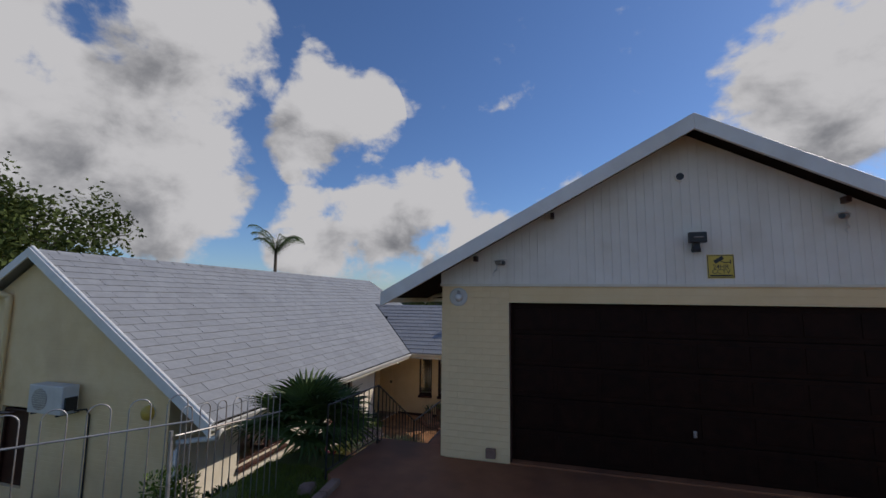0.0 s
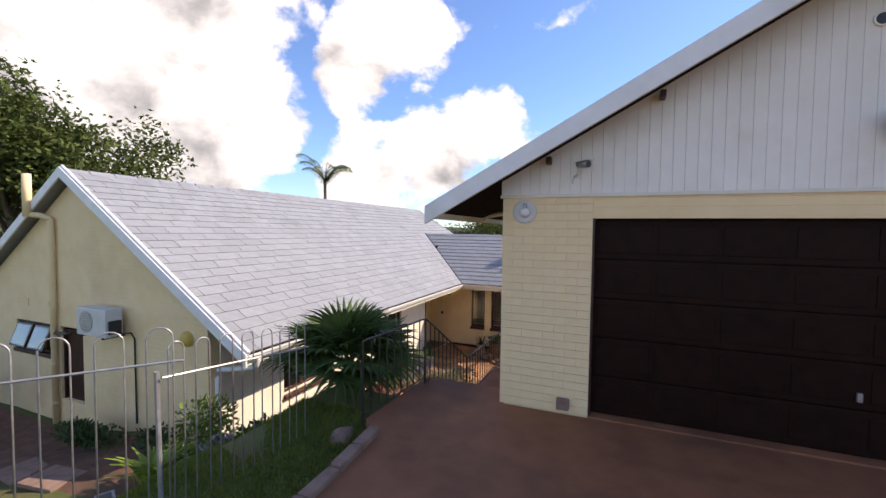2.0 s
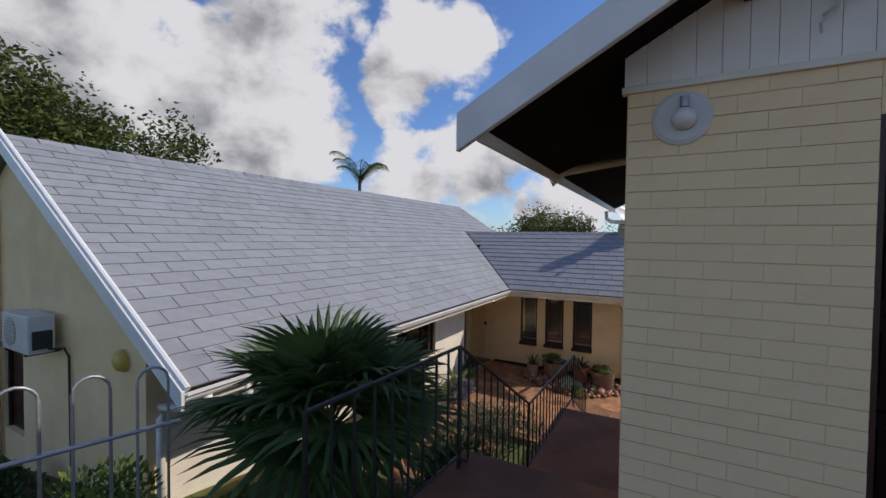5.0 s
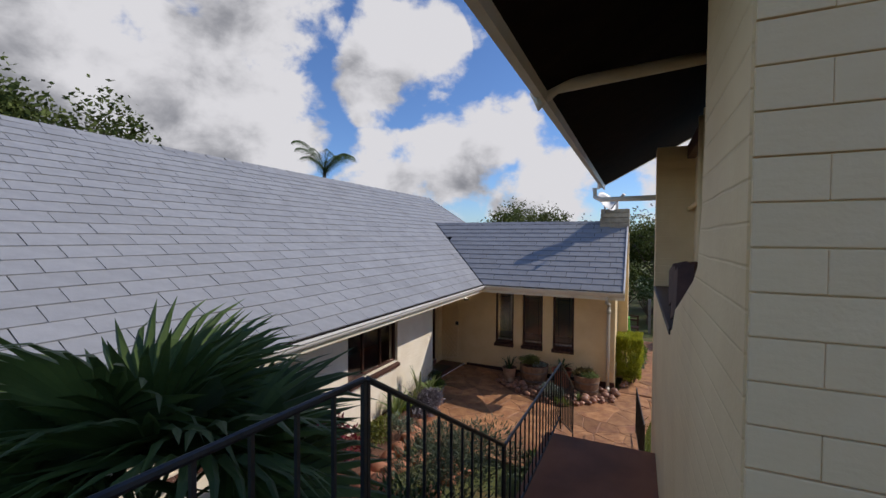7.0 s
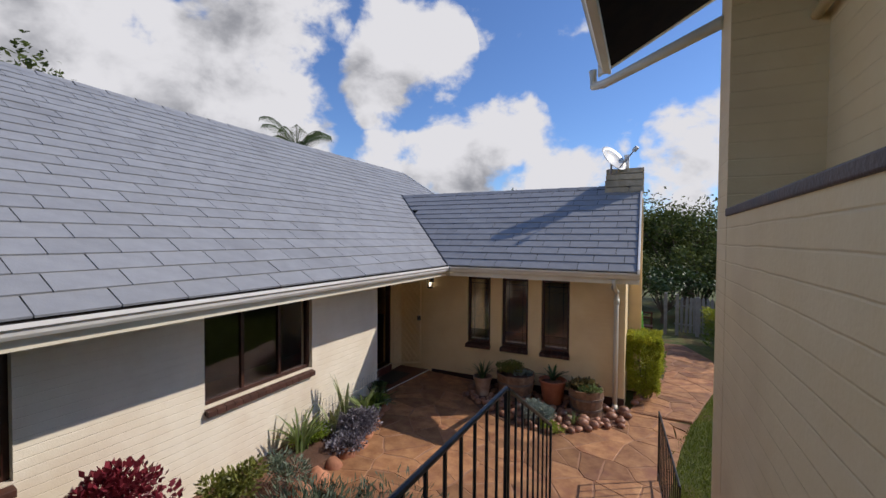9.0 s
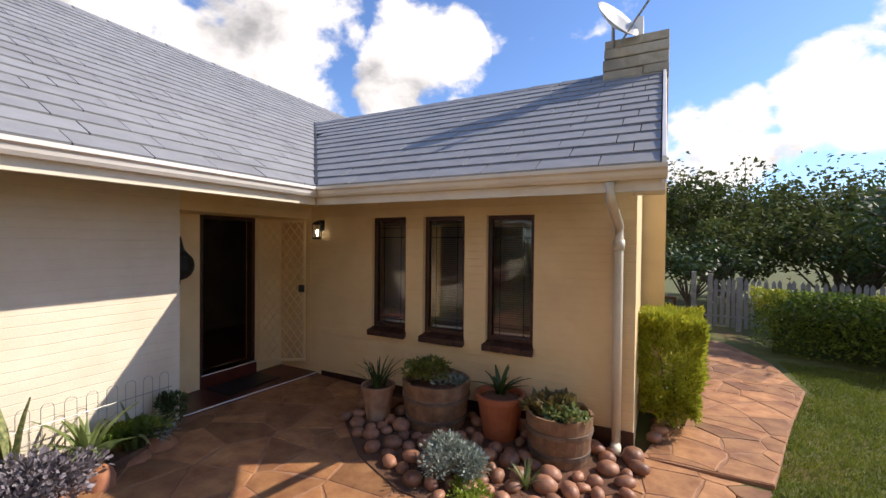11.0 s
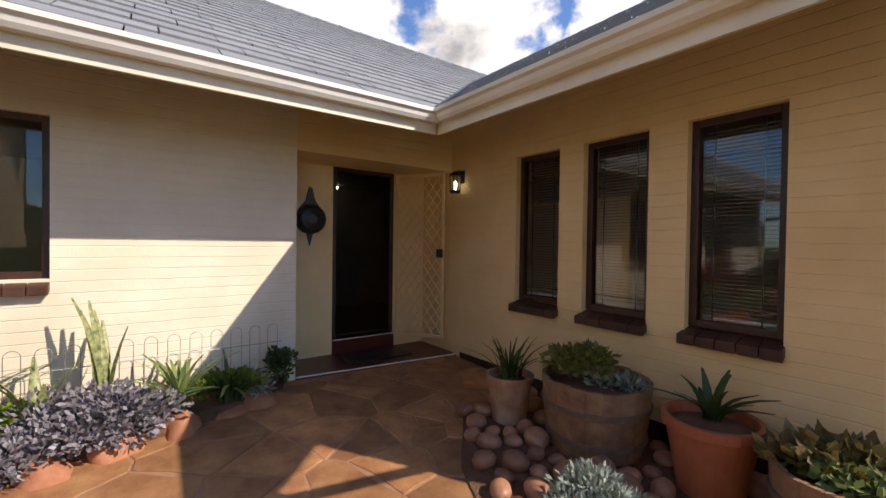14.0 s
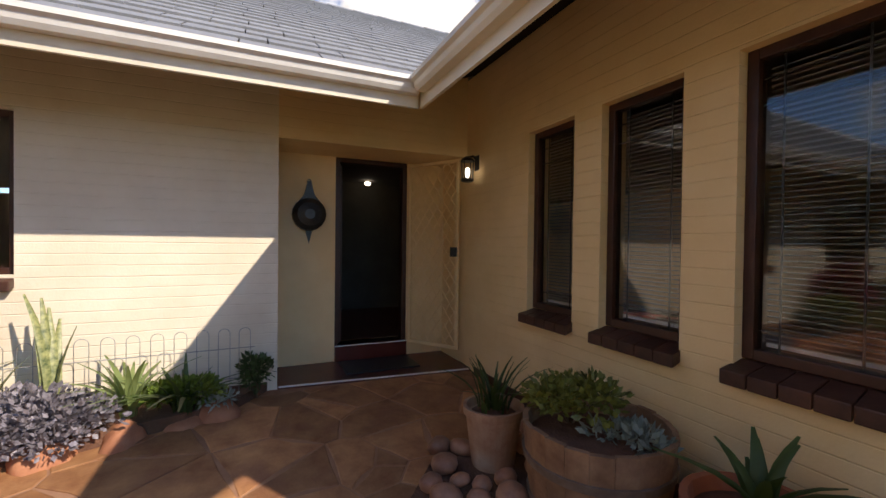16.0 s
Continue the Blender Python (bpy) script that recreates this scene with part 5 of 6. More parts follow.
lettering("24HR", 0.075, (0, -0.008, -0.03), sign)
lettering("CCTV", 0.075, (0, -0.008, -0.088), sign)
part("small_print", box(-0.12, 0.12, -0.009, -0.006, -0.12, -0.102), BLACK, sign)
vent = thing("gable_vent", "small round dark vent in the boarded gable", "vent")
part("ring", lathe([(0.06, 0), (0.06, 0.02), (0.045, 0.02)], 20), BOARD, vent).matrix_local = pose(2.63, GY0 - 0.003, 4.34, 90)
part("hole", lathe([(0.046, 0), (0.046, 0.022)], 20), BLACK, vent).matrix_local = pose(2.63, GY0 - 0.003, 4.34, 90)
tagged(part("meter_box", box(0.13, 0.26, GY0 - 0.06, GY0 + 0.01, 0.67, 0.79, 0.008), KERB), "small cream box low on the garage wall", "box")

# ---- chimney and dish ----
chimney = thing("chimney", "rough stone chimney with cream base on the wing ridge", "chimney")
part("breast", box(WX + 0.0, WX + 0.26, 14.75, 15.65, -2.4, 2.1), CREAM_PLAIN, chimney)
part("base", box(-1.70, -0.92, 14.9, 15.5, 1.8, 2.10, 0.01), CREAM_PLAIN, chimney)
rnd = random.Random(3)
z = 2.10
for k, h in enumerate((0.16, 0.12, 0.15, 0.13, 0.12)):
    cut = rnd.uniform(-1.5, -1.15)
    for xa, xb in ((-1.68, cut), (cut + 0.008, -0.93)):
        part("stone", box(xa + rnd.uniform(-.02, .01), xb + rnd.uniform(-.01, .02), 14.9 + rnd.uniform(-.02, .02), 15.5, z, z + h - 0.008, 0.016), OLDSTONE, chimney)
    z += h
part("flue", box(-1.32, -1.22, 15.1, 15.3, z - 0.02, z + 0.32, 0.01), WHITE, chimney)
dish = thing("satellite_dish", "white satellite dish fixed to the chimney", "satellite dish", (-1.52, 14.83, 2.98))
m = look((0, 0, 0), (0.55, -0.35, 0.42))
bm = lathe([(0.02, -0.075), (0.14, -0.055), (0.25, -0.02), (0.33, 0.02), (0.325, 0.028), (0.25, -0.008), (0.14, -0.043), (0.02, -0.06)], 28)
bmesh.ops.transform(bm, matrix=m @ Matrix.Rotation(math.pi, 4, "X"), verts=bm.verts[:])
part("reflector", bm, AC_WHITE, dish, smooth=True)
part("arm", tube([(0.05, 0.0, -0.3), (0.22, -0.1, -0.1), (0.42, -0.2, 0.12)], 0.014, 8), GALV, dish)
part("receiver", tube([(0.40, -0.2, 0.10), (0.47, -0.24, 0.17)], 0.045, 12), AC_WHITE, dish)
part("mast", tube([(-0.05, 0.1, -0.45), (-0.05, 0.06, -0.02)], 0.022, 8), GALV, dish)

# ---- gable fittings ----
win = thing("window_6", "small dark top hung window standing open in the gable", "window", kind="structure")
for a, b, c, d in ((-11.3, -11.24, -0.06, 0.56), (-9.94, -9.88, -0.06, 0.56), (-10.62, -10.56, -0.06, 0.56), (-11.24, -9.94, 0.5, 0.56), (-11.24, -9.94, -0.06, 0.0)):
    part("window_frame", box(a, b, HY + 0.03, HY + 0.09, c, d, 0.004), DARKWOOD, win)
for xa in (-11.22, -10.54):
    sash = part("sash", box(0, 0.6, -0.02, 0.02, -0.5, 0, 0.004), DARKWOOD, win)
    sash.matrix_local = pose(xa, HY + 0.01, 0.5, -20)
    gp = part("pane", box(0.04, 0.56, -0.024, -0.021, -0.46, -0.04), GLASS, sash)
    gp.visible_shadow = False
part("sill", box(-11.36, -9.82, HY - 0.05, HY + 0.05, -0.14, -0.06, 0.006), BROWNBRICK, win)
slot = thing("door_2", "narrow dark side door in the gable wall", "door", kind="structure")
for a, b, c, d in ((-9.64, -9.59, -0.93, 0.5), (-8.92, -8.87, -0.93, 0.5), (-9.59, -8.92, 0.45, 0.5)):
    part("door_frame", box(a, b, HY + 0.04, HY + 0.12, c, d, 0.004), DARKWOOD, slot)
part("door_leaf", box(-9.59, -8.92, HY + 0.09, HY + 0.12, -0.93, 0.45, 0.004), DARKWOOD, slot)
drain = thing("drainpipe", "cream painted drainpipe on the gable wall with roof vent", "pipe")
part("pipe", tube([(-9.73, HY - 0.07, -1.45), (-9.73, HY - 0.07, 2.62), (-9.76, HY - 0.07, 2.72)], 0.055, 12), CREAM_PLAIN, drain, smooth=True)
part("elbow", tube([(-9.73, HY - 0.07, 2.70), (-9.95, HY - 0.12, 2.78), (-10.12, HY - 0.26, 2.8)], 0.055, 12), CREAM_PLAIN, drain, smooth=True)
part("roof_vent", tube([(-10.12, HY - 0.26, 2.75), (-10.12, HY - 0.26, 3.6)], 0.075, 12), CREAM_PLAIN, drain, smooth=True)
for zz in (-1.0, -0.2, 0.95, 1.9):
    part("clip", tube([(-9.73, HY - 0.07, zz - 0.02), (-9.73, HY - 0.07, zz + 0.02)], 0.064, 12), CREAM_PLAIN, drain)
part("branch", tube([(-9.73, HY - 0.07, 0.42), (-9.3, HY - 0.05, 0.45), (-9.25, HY, 0.45)], 0.03, 8), DARKWOOD, drain)
ac = thing("air_conditioner", "white wall mounted air conditioner on a bracket", "air conditioner", (-8.32, HY - 0.37, 0.62))
part("casing", box(0, 0.86, 0, 0.28, 0, 0.5, 0.02), AC_WHITE, ac)
part("fan_grille", lathe([(0.19, 0), (0.19, 0.012), (0.17, 0.012)], 28), GALV, ac).matrix_local = pose(0.3, 0.002, 0.25, 90)
for k in range(9):
    part("grille_bar", box(0.12, 0.48, -0.014, -0.008, 0.09 + k * 0.04, 0.096 + k * 0.04), AC_WHITE, ac)
part("side_cover", box(0.86, 0.9, 0.04, 0.24, 0.06, 0.3, 0.01), BLACK, ac)
for xa in (0.1, 0.74):
    part("bracket", box(xa, xa + 0.03, 0.0, 0.37, -0.03, 0.0), BLACK, ac)
part("bracket", tube([(0.9, 0.2, 0.05), (1.05, 0.3, 0.06), (1.08, 0.34, -0.05), (1.08, 0.35, -1.6)], 0.016, 6), BLACK, ac)
disc = thing("wall_lamp", "round yellow wall lamp under the verge", "lamp", (-5.86, HY, 0.72))
part("shade", lathe([(0.13, 0), (0.135, 0.03), (0.11, 0.09), (0.05, 0.12)], 24), YELLOW, disc, smooth=True).matrix_local = pose(0, 0.002, 0, 90)
part("rim", lathe([(0.14, 0), (0.14, 0.02), (0.13, 0.02)], 24), GUTTER, disc).matrix_local = pose(0, 0.002, 0, 90)
for xa in (-10.89, -10.11):
    tagged(part("air_brick", box(xa - 0.09, xa + 0.09, HY - 0.012, HY + 0.02, 0.88, 1.04, 0.004), CREAM_PLAIN), "small square air vent in the gable wall", "vent")
down = thing("downpipe", "white downpipe at the corner of the house", "downpipe")
part("pipe", tube([(-4.37, HY + 0.06, EAVE_Z - 0.12), (-4.45, HY + 0.06, EAVE_Z - 0.28), (HX + 0.12, HY + 0.1, 0.25), (HX + 0.1, HY + 0.1, 0.1), (HX + 0.1, HY + 0.1, -1.2)], 0.045, 10), WHITE, down, smooth=True)
sec = thing("eave_lamp", "small white lamp hanging under the gutter", "lamp", (-4.42, HY + 0.55, 0.44))
part("shade", lathe([(0.05, -0.03), (0.06, 0.0), (0.04, 0.05), (0.02, 0.09)], 14), WHITE, sec, smooth=True)

# roof tiles stacked on the ledge
stack = thing("tile_stack", "dark brown ridge tiles leaning on the ledge", "tiles", (-0.36, 5.45, 1.38))
for k in range(5):
    pts = [(-0.11, 0.0), (-0.09, 0.10), (0.0, 0.15), (0.09, 0.10), (0.11, 0.0), (0.085, 0.0), (0.07, 0.085), (0, 0.125), (-0.07, 0.085), (-0.085, 0)]
    bm = prism(pts, "y", 0, 0.34)
    part("ridge_tile", bm, TILE, stack).matrix_local = pose(random.uniform(-.03, .03), -0.25 + k * 0.16, 0.02, 62 + random.uniform(-12, 8), random.uniform(-6, 6), 0)

# ---- entrance ----
lantern = thing("wall_lantern", "black wall lantern with a lit bulb", "lantern", (-5.2, WY - 0.11, 0.11))
part("roof", lathe([(0.075, 0.20), (0.06, 0.225), (0.02, 0.25)], 12), BLACK, lantern)
part("base", lathe([(0.05, 0.0), (0.065, 0.015), (0.065, 0.03)], 12), BLACK, lantern)
for k in range(4):
    a = k * math.pi / 2 + 0.6
    part("strut", tube([(0.058 * math.cos(a), 0.058 * math.sin(a), 0.02), (0.066 * math.cos(a), 0.066 * math.sin(a), 0.21)], 0.006, 5), BLACK, lantern)
part("bulb", lathe([(0.012, 0.04), (0.022, 0.08), (0.022, 0.12), (0.01, 0.14)], 12), GLOW, lantern, "lit warm bulb", smooth=True)
part("bracket", tube([(0, 0.0, 0.24), (0, 0.06, 0.26), (0, 0.11, 0.22)], 0.012, 6), BLACK, lantern)
part("wall_plate", box(-0.04, 0.04, 0.1, 0.112, 0.12, 0.27, 0.004), BLACK, lantern)
hang = thing("wall_ornament", "dark iron sun shaped ornament hung in the recess", "ornament", (-6.0, 11.9, -0.22), rz=90)
bm = lathe([(0.17, 0.0), (0.165, 0.05), (0.12, 0.09), (0.05, 0.11)], 18)
part("plate", bm, BLACK, hang).matrix_local = pose(0, 0, 0, 90)
part("crest", prism([(-0.13, 0.1), (-0.05, 0.2), (-0.015, 0.34), (0.015, 0.34), (0.05, 0.2), (0.13, 0.1)], "y", -0.03, 0.02), BLACK, hang)
part("crest", prism([(-0.04, -0.14), (0.0, -0.3), (0.04, -0.14)], "y", 0, 0.02), BLACK, hang)
part("ring", tube([(0.02 * math.cos(k * 0.785), 0.01, 0.34 + 0.02 * math.sin(k * 0.785)) for k in range(9)], 0.005, 5), BLACK, hang)
gate = thing("security_gate", "cream painted steel lattice security gate, folded open", "gate", (-5.99, 12.99, -1.62), rz=33)
for a, b, c, d in ((0, 0.03, 0, 2.0), (0.62, 0.65, 0, 2.0), (0.03, 0.62, 0, 0.03), (0.03, 0.62, 1.97, 2.0)):
    part("gate_frame", box(a, b, -0.012, 0.012, c, d), CREAM_PLAIN, gate)
for k in range(-4, 13):
    for sg in (1, -1):
        x0, z0 = (0.03, 0.05 + k * 0.16) if sg > 0 else (0.62, 0.05 + k * 0.16)
        x1, z1 = (0.62, z0 + 0.85) if sg > 0 else (0.03, z0 + 0.85)
        t0, t1 = max(0, (0.03 - z0) / 0.85), min(1, (1.97 - z0) / 0.85)
        if t1 - t0 > 0.05:
            part("lattice_bar", tube([(lerp(x0, x1, t0), 0.004 * sg, lerp(z0, z1, t0)), (lerp(x0, x1, t1), 0.004 * sg, lerp(z0, z1, t1))], 0.006, 4), CREAM_PLAIN, gate)
part("lock", box(0.56, 0.64, -0.03, 0.03, 0.98, 1.08, 0.005), BLACK, gate)
inner = tagged(part("hall_lamp", lathe([(0.04, 0), (0.05, 0.03), (0.03, 0.05)], 12), GLOW), "small lit ceiling lamp in the hall", "lamp")
inner.location = (-8.2, 13.05, 0.43)

# ---- pots and cobbles ----


def soil_top(r, z, parent):
    part("soil", lathe([(r, z - 0.02), (r * 0.6, z + 0.01), (0.01, z + 0.02)], 20), SOIL, parent)


def barrel_tub(label, at, r0, r1, h):
    b = thing("barrel_planter", label, "planter", at, "half barrel planters")
    n = 22
    for k in range(n):
        a0, a1 = (k + 0.008) * math.tau / n, (k + 0.992) * math.tau / n
        bm = bmesh.new()
        vs = []
        hh = h + random.uniform(-0.008, 0.008)
        for z, r in ((0, r0), (h * 0.5, (r0 + r1) / 2 * 1.03), (hh, r1)):
            for rr in (r, r - 0.028):
                for a in (a0, a1):
                    vs.append(bm.verts.new((rr * math.cos(a), rr * math.sin(a), z)))
        for s_ in (0, 4):
            o0, o1, i0, i1 = s_, s_ + 1, s_ + 2, s_ + 3
            p0, p1, q0, q1 = o0 + 4, o1 + 4, i0 + 4, i1 + 4
            for f_ in ((o0, o1, p1, p0), (i1, i0, q0, q1), (i0, o0, p0, q0), (o1, i1, q1, p1)):
                bm.faces.new([vs[q] for q in f_])
        bm.faces.new([vs[q] for q in (8, 9, 11, 10)])
        bmesh.ops.recalc_face_normals(bm, faces=bm.faces[:])
        part("stave", bm, BARREL, b)
    for t in (0.22, 0.66):
        r = lerp(r0, r1, t) * 1.02 + 0.006
        part("hoop", lathe([(r - 0.02, h * t - 0.022), (r + 0.001, h * t - 0.02), (r + 0.008, h * t + 0.02), (r - 0.02, h * t + 0.022)], 28), HOOP, b)
    soil_top(r1 - 0.03, h - 0.07, b)
    return b


def pot(label, at, r0, r1, h, mat):
    p = thing("flower_pot", label, "pot", at, "flower pots")
    part("bowl", lathe([(r0, 0), (lerp(r0, r1, 0.9), h * 0.86), (r1 * 1.06, h * 0.87), (r1 * 1.07, h), (r1 * 0.95, h), (r1 * 0.9, h * 0.86)], 28), mat, p, smooth=False)
    soil_top(r1 * 0.92, h - 0.04, p)
    return p


pot("small weathered clay pot with spiky grass", (-3.72, 12.74, patio_z(-3.72) + 0.01), 0.13, 0.175, 0.36, OLDPOT)
barrel_tub("large half barrel with trailing succulent, partly empty", (-3.12, 12.98, patio_z(-3.12) + 0.01), 0.31, 0.37, 0.48)
pot("bright terracotta pot with an agave", (-2.42, 13.08, patio_z(-2.42) + 0.01), 0.17, 0.245, 0.44, TERRACOTTA)
barrel_tub("weathered half barrel full of mixed succulents", (-1.80, 12.98, patio_z(-1.80) + 0.01), 0.26, 0.31, 0.44)
blades("grass_tuft", "spiky dark green grass in the clay pot", (-3.72, 12.74, patio_z(-3.72) + 0.01 + 0.33), 34, 0.36, 0.022, LEAF, 5, 0.1, 0.8)
shrub("succulent_shrub", "yellow green jade succulent in the half barrel", (-3.26, 12.93, patio_z(-3.26) + 0.01 + 0.42), (0.27, 0.25, 0.17), 900, 0.05, SUCC, 6, width=0.6)
shrub("trailing_succulent", "blue green trailing succulent in the barrel", (-2.95, 13.05, patio_z(-2.95) + 0.01 + 0.40), (0.2, 0.2, 0.06), 300, 0.06, SILVER, 7)
blades("agave", "dark green agave rosette in the terracotta pot", (-2.42, 13.08, patio_z(-2.42) + 0.01 + 0.40), 16, 0.34, 0.055, LEAF, 8, 0.04, 1.0)
shrub("mixed_succulents", "bronze and green succulents filling the barrel", (-1.86, 12.98, patio_z(-1.86) + 0.01 + 0.36), (0.24, 0.2, 0.13), 420, 0.08, BRONZE, 9, width=0.7)
shrub("echeveria", "pale green rosettes spilling over the barrel rim", (-1.72, 12.86, patio_z(-1.72) + 0.01 + 0.40), (0.22, 0.14, 0.07), 380, 0.055, PALEGREEN, 10, width=0.7)
shrub("orange_flower", "orange tipped succulent in the barrel", (-1.80, 12.84, patio_z(-1.80) + 0.01 + 0.44), (0.06, 0.05, 0.04), 60, 0.04, YELLOWLEAF, 11)
shrub("silver_bush", "silver grey lavender cotton bush among cobbles", (-2.52, 12.12, patio_z(-2.52) + 0.01 - 0.02), (0.29, 0.27, 0.22), 3600, 0.042, SILVER, 12, lumps=16, width=0.4)
shrub("sedum", "bright lime green sedum mat among cobbles", (-2.28, 11.92, patio_z(-2.28) + 0.01 - 0.02), (0.28, 0.18, 0.07), 1100, 0.035, LIMEG, 13, width=0.6)
blades("grass_tuft", "small upright green tuft among cobbles", (-1.92, 12.3, patio_z(-1.92) + 0.01), 16, 0.26, 0.02, PALEGREEN, 14, 0.04, 0.6)

rnd = random.Random(11)


def cobble(at, sx, sy, sz, seed, mat, name="cobble", label="smooth rounded brown cobble", parent=None, rough=0.1, cat="stone", group="cobbles round the pots"):
    bm = bmesh.new()
    bmesh.ops.create_icosphere(bm, subdivisions=2, radius=1)
    for v_ in bm.verts:
        k = 1 + rough * noise.noise(v_.co * 1.1 + Vector((seed * 3.1, 0, 0)))
        v_.co = Vector((v_.co.x * sx, v_.co.y * sy, v_.co.z * sz)) * k
    ob = part(name, bm, mat, parent, smooth=True)
    ob.matrix_world = pose(*at, random.uniform(-8, 8), random.uniform(-8, 8), random.uniform(0, 180))
    return tagged(ob, label, cat, group)


placed = []
tries = 0
while len(placed) < 95 and tries < 6000:
    tries += 1
    x, y = rnd.uniform(-4.0, -1.1), rnd.uniform(11.72, 13.34)
    front = 12.5 - 0.75 * math.sin(max(0, min(1, (x + 4.0) / 2.0)) * math.pi / 2) + max(0, x + 2.2) * 0.85
    if y < front or y > 13.3:
        continue
    if any(math.hypot(x - px, y - py) < pr for px, py, pr in ((-3.72, 12.74, 0.2), (-3.12, 12.98, 0.38), (-2.42, 13.08, 0.24), (-1.8, 12.98, 0.33))):
        continue
    r = rnd.uniform(0.06, 0.115)
    if any(math.hypot(x - px, y - py) < (r + pr) * 0.86 for px, py, pr in placed):
        continue
    placed.append((x, y, r))
    cobble((x, y, patio_z(x) + r * 0.5), r, r * rnd.uniform(0.68, 0.95), r * rnd.uniform(0.55, 0.8), len(placed), PEBBLE)
tagged(part("gravel_bed", prism([(-4.0, 12.5), (-3.4, 12.0), (-2.8, 11.75), (-2.2, 11.75), (-1.2, 12.7), (-1.1, 13.4), (-4.0, 13.4)], "z", PATIO - 0.1, PATIO + 0.012), SOIL), "dark soil bed under the cobbles", "bed", kind="structure").matrix_world = TILT

# ---- raised bed along the house ----
BED = -1.72
tagged(part("raised_bed", prism([(-5.42, 4.5), (-4.6, 4.5), (-4.55, 7.0), (-4.62, 9.2), (-4.75, 10.4), (-5.0, 11.2), (-5.42, 11.5)], "z", -2.4, BED), SOIL), "raised bed of red soil along the house wall", "bed", kind="structure")
line = [(-4.45, 6.2), (-4.46, 7.2), (-4.50, 8.2), (-4.55, 9.2), (-4.68, 10.1), (-4.88, 10.8), (-5.12, 11.25)]
k = 0
for (xa, ya), (xb, yb) in zip(line, line[1:]):
    n = max(1, round(math.hypot(xb - xa, yb - ya) / 0.33))
    for i in range(n):
        k += 1
        x, y = lerp(xa, xb, (i + 0.5) / n), lerp(ya, yb, (i + 0.5) / n)
        r = rnd.uniform(0.15, 0.21)
        cobble((x + rnd.uniform(-.03, .03), y, -1.84 + rnd.uniform(-.03, .02)), r, r * 0.8, r * 0.85, k + 50, ROCK, "rock", "rough red sandstone rock edging the bed", rough=0.45, group="rocks edging the bed")
for k in range(26):
    x, y = rnd.uniform(-4.3, -3.3), rnd.uniform(5.6, 8.6)
    cobble((x, y, ground_z(x, y) + 0.05), rnd.uniform(.12, .24), rnd.uniform(.1, .17), rnd.uniform(.08, .14), k + 150, ROCK, "rock", "rough red sandstone rock on the garden slope", rough=0.5, group="rocks on the slope")
low = hoop_fence("low grey wire hoop fence in the flower bed", (-5.15, 9.2, BED), (-5.24, 11.4, BED), 0.52, 0.15, "low hoop fence", 0.36, 0.0025)
shrub("dusty_shrub", "mauve grey leafy shrub spilling over the rocks", (-4.86, 10.15, BED - 0.12), (0.36, 0.46, 0.25), 5200, 0.045, MAUVE, 31, lumps=20, width=0.7)
shrub("dusty_shrub", "mauve grey leafy shrub spilling over the rocks", (-4.70, 9.75, BED - 0.18), (0.28, 0.32, 0.2), 2600, 0.045, MAUVE, 32, lumps=14, width=0.7)
blades("snake_plant", "tall striped snake plant against the sunlit cream wall", (-5.05, 10.2, BED), 6, 0.92, 0.07, SNAKE, 33, 0.05, 0.22)
blades("snake_plant", "tall striped snake plant against the sunlit cream wall", (-5.0, 9.85, BED), 6, 0.62, 0.07, SNAKE, 34, 0.06, 0.35)
blades("bromeliad", "light green arching bromeliad in the bed", (-5.0, 10.62, BED), 30, 0.5, 0.045, PALEGREEN, 35, 0.05, 0.9)
blades("bromeliad", "light green arching bromeliad in the bed", (-5.1, 9.3, BED), 30, 0.6, 0.045, PALEGREEN, 36, 0.1, 0.8)
blades("fern", "dark green fern drooping over the rocks", (-5.0, 10.95, BED), 34, 0.42, 0.04, LEAF, 37, 0.08, 1.1)
shrub("leafy_plant", "bright green leafy herb behind the rocks", (-5.02, 10.92, BED), (0.22, 0.26, 0.13), 1500, 0.05, LEAFY, 141, lumps=12, width=0.6)
shrub("leafy_plant", "bright green ground cover behind the mauve shrub", (-5.15, 9.6, BED), (0.22, 0.4, 0.12), 1500, 0.05, LIMEG, 142, lumps=12, width=0.6)
shrub("leafy_plant", "dark green leafy plant at the recess corner", (-5.25, 11.42, BED - 0.05), (0.17, 0.16, 0.24), 600, 0.05, LEAF, 38)
shrub("grey_rosette", "small grey green succulent by the rocks", (-5.0, 11.15, BED), (0.12, 0.12, 0.07), 160, 0.06, SILVER, 39)
shrub("red_shrub", "dark red leaved shrub before the house wall", (-4.95, 7.15, -1.7), (0.42, 0.42, 0.62), 1500, 0.07, REDLEAF, 41, width=0.8)
shrub("yellow_shrub", "yellow green shrub in the raised bed", (-4.75, 8.0, -1.7), (0.38, 0.38, 0.34), 1400, 0.06, SUCC, 42)
shrub("grey_shrub", "grey green feathery shrub in the raised bed", (-4.6, 8.6, -1.7), (0.26, 0.26, 0.26), 900, 0.07, SILVERG, 43, width=0.25)
shrub("lavender_mound", "broad grey green mound of fine foliage below the stairs", (-2.85, 7.2, -1.75), (1.0, 1.05, 0.66), 9000, 0.085, SAGE, 44, lumps=14, width=0.16)
shrub("leafy_plant", "dark green leafy plant beside the steps", (-2.1, 8.6, -1.95), (0.35, 0.4, 0.34), 1300, 0.07, LEAF, 45)
shrub("leafy_plant", "dark green undergrowth below the railing", (-2.6, 5.1, -1.0), (0.7, 0.6, 0.42), 2200, 0.08, LEAF, 46)
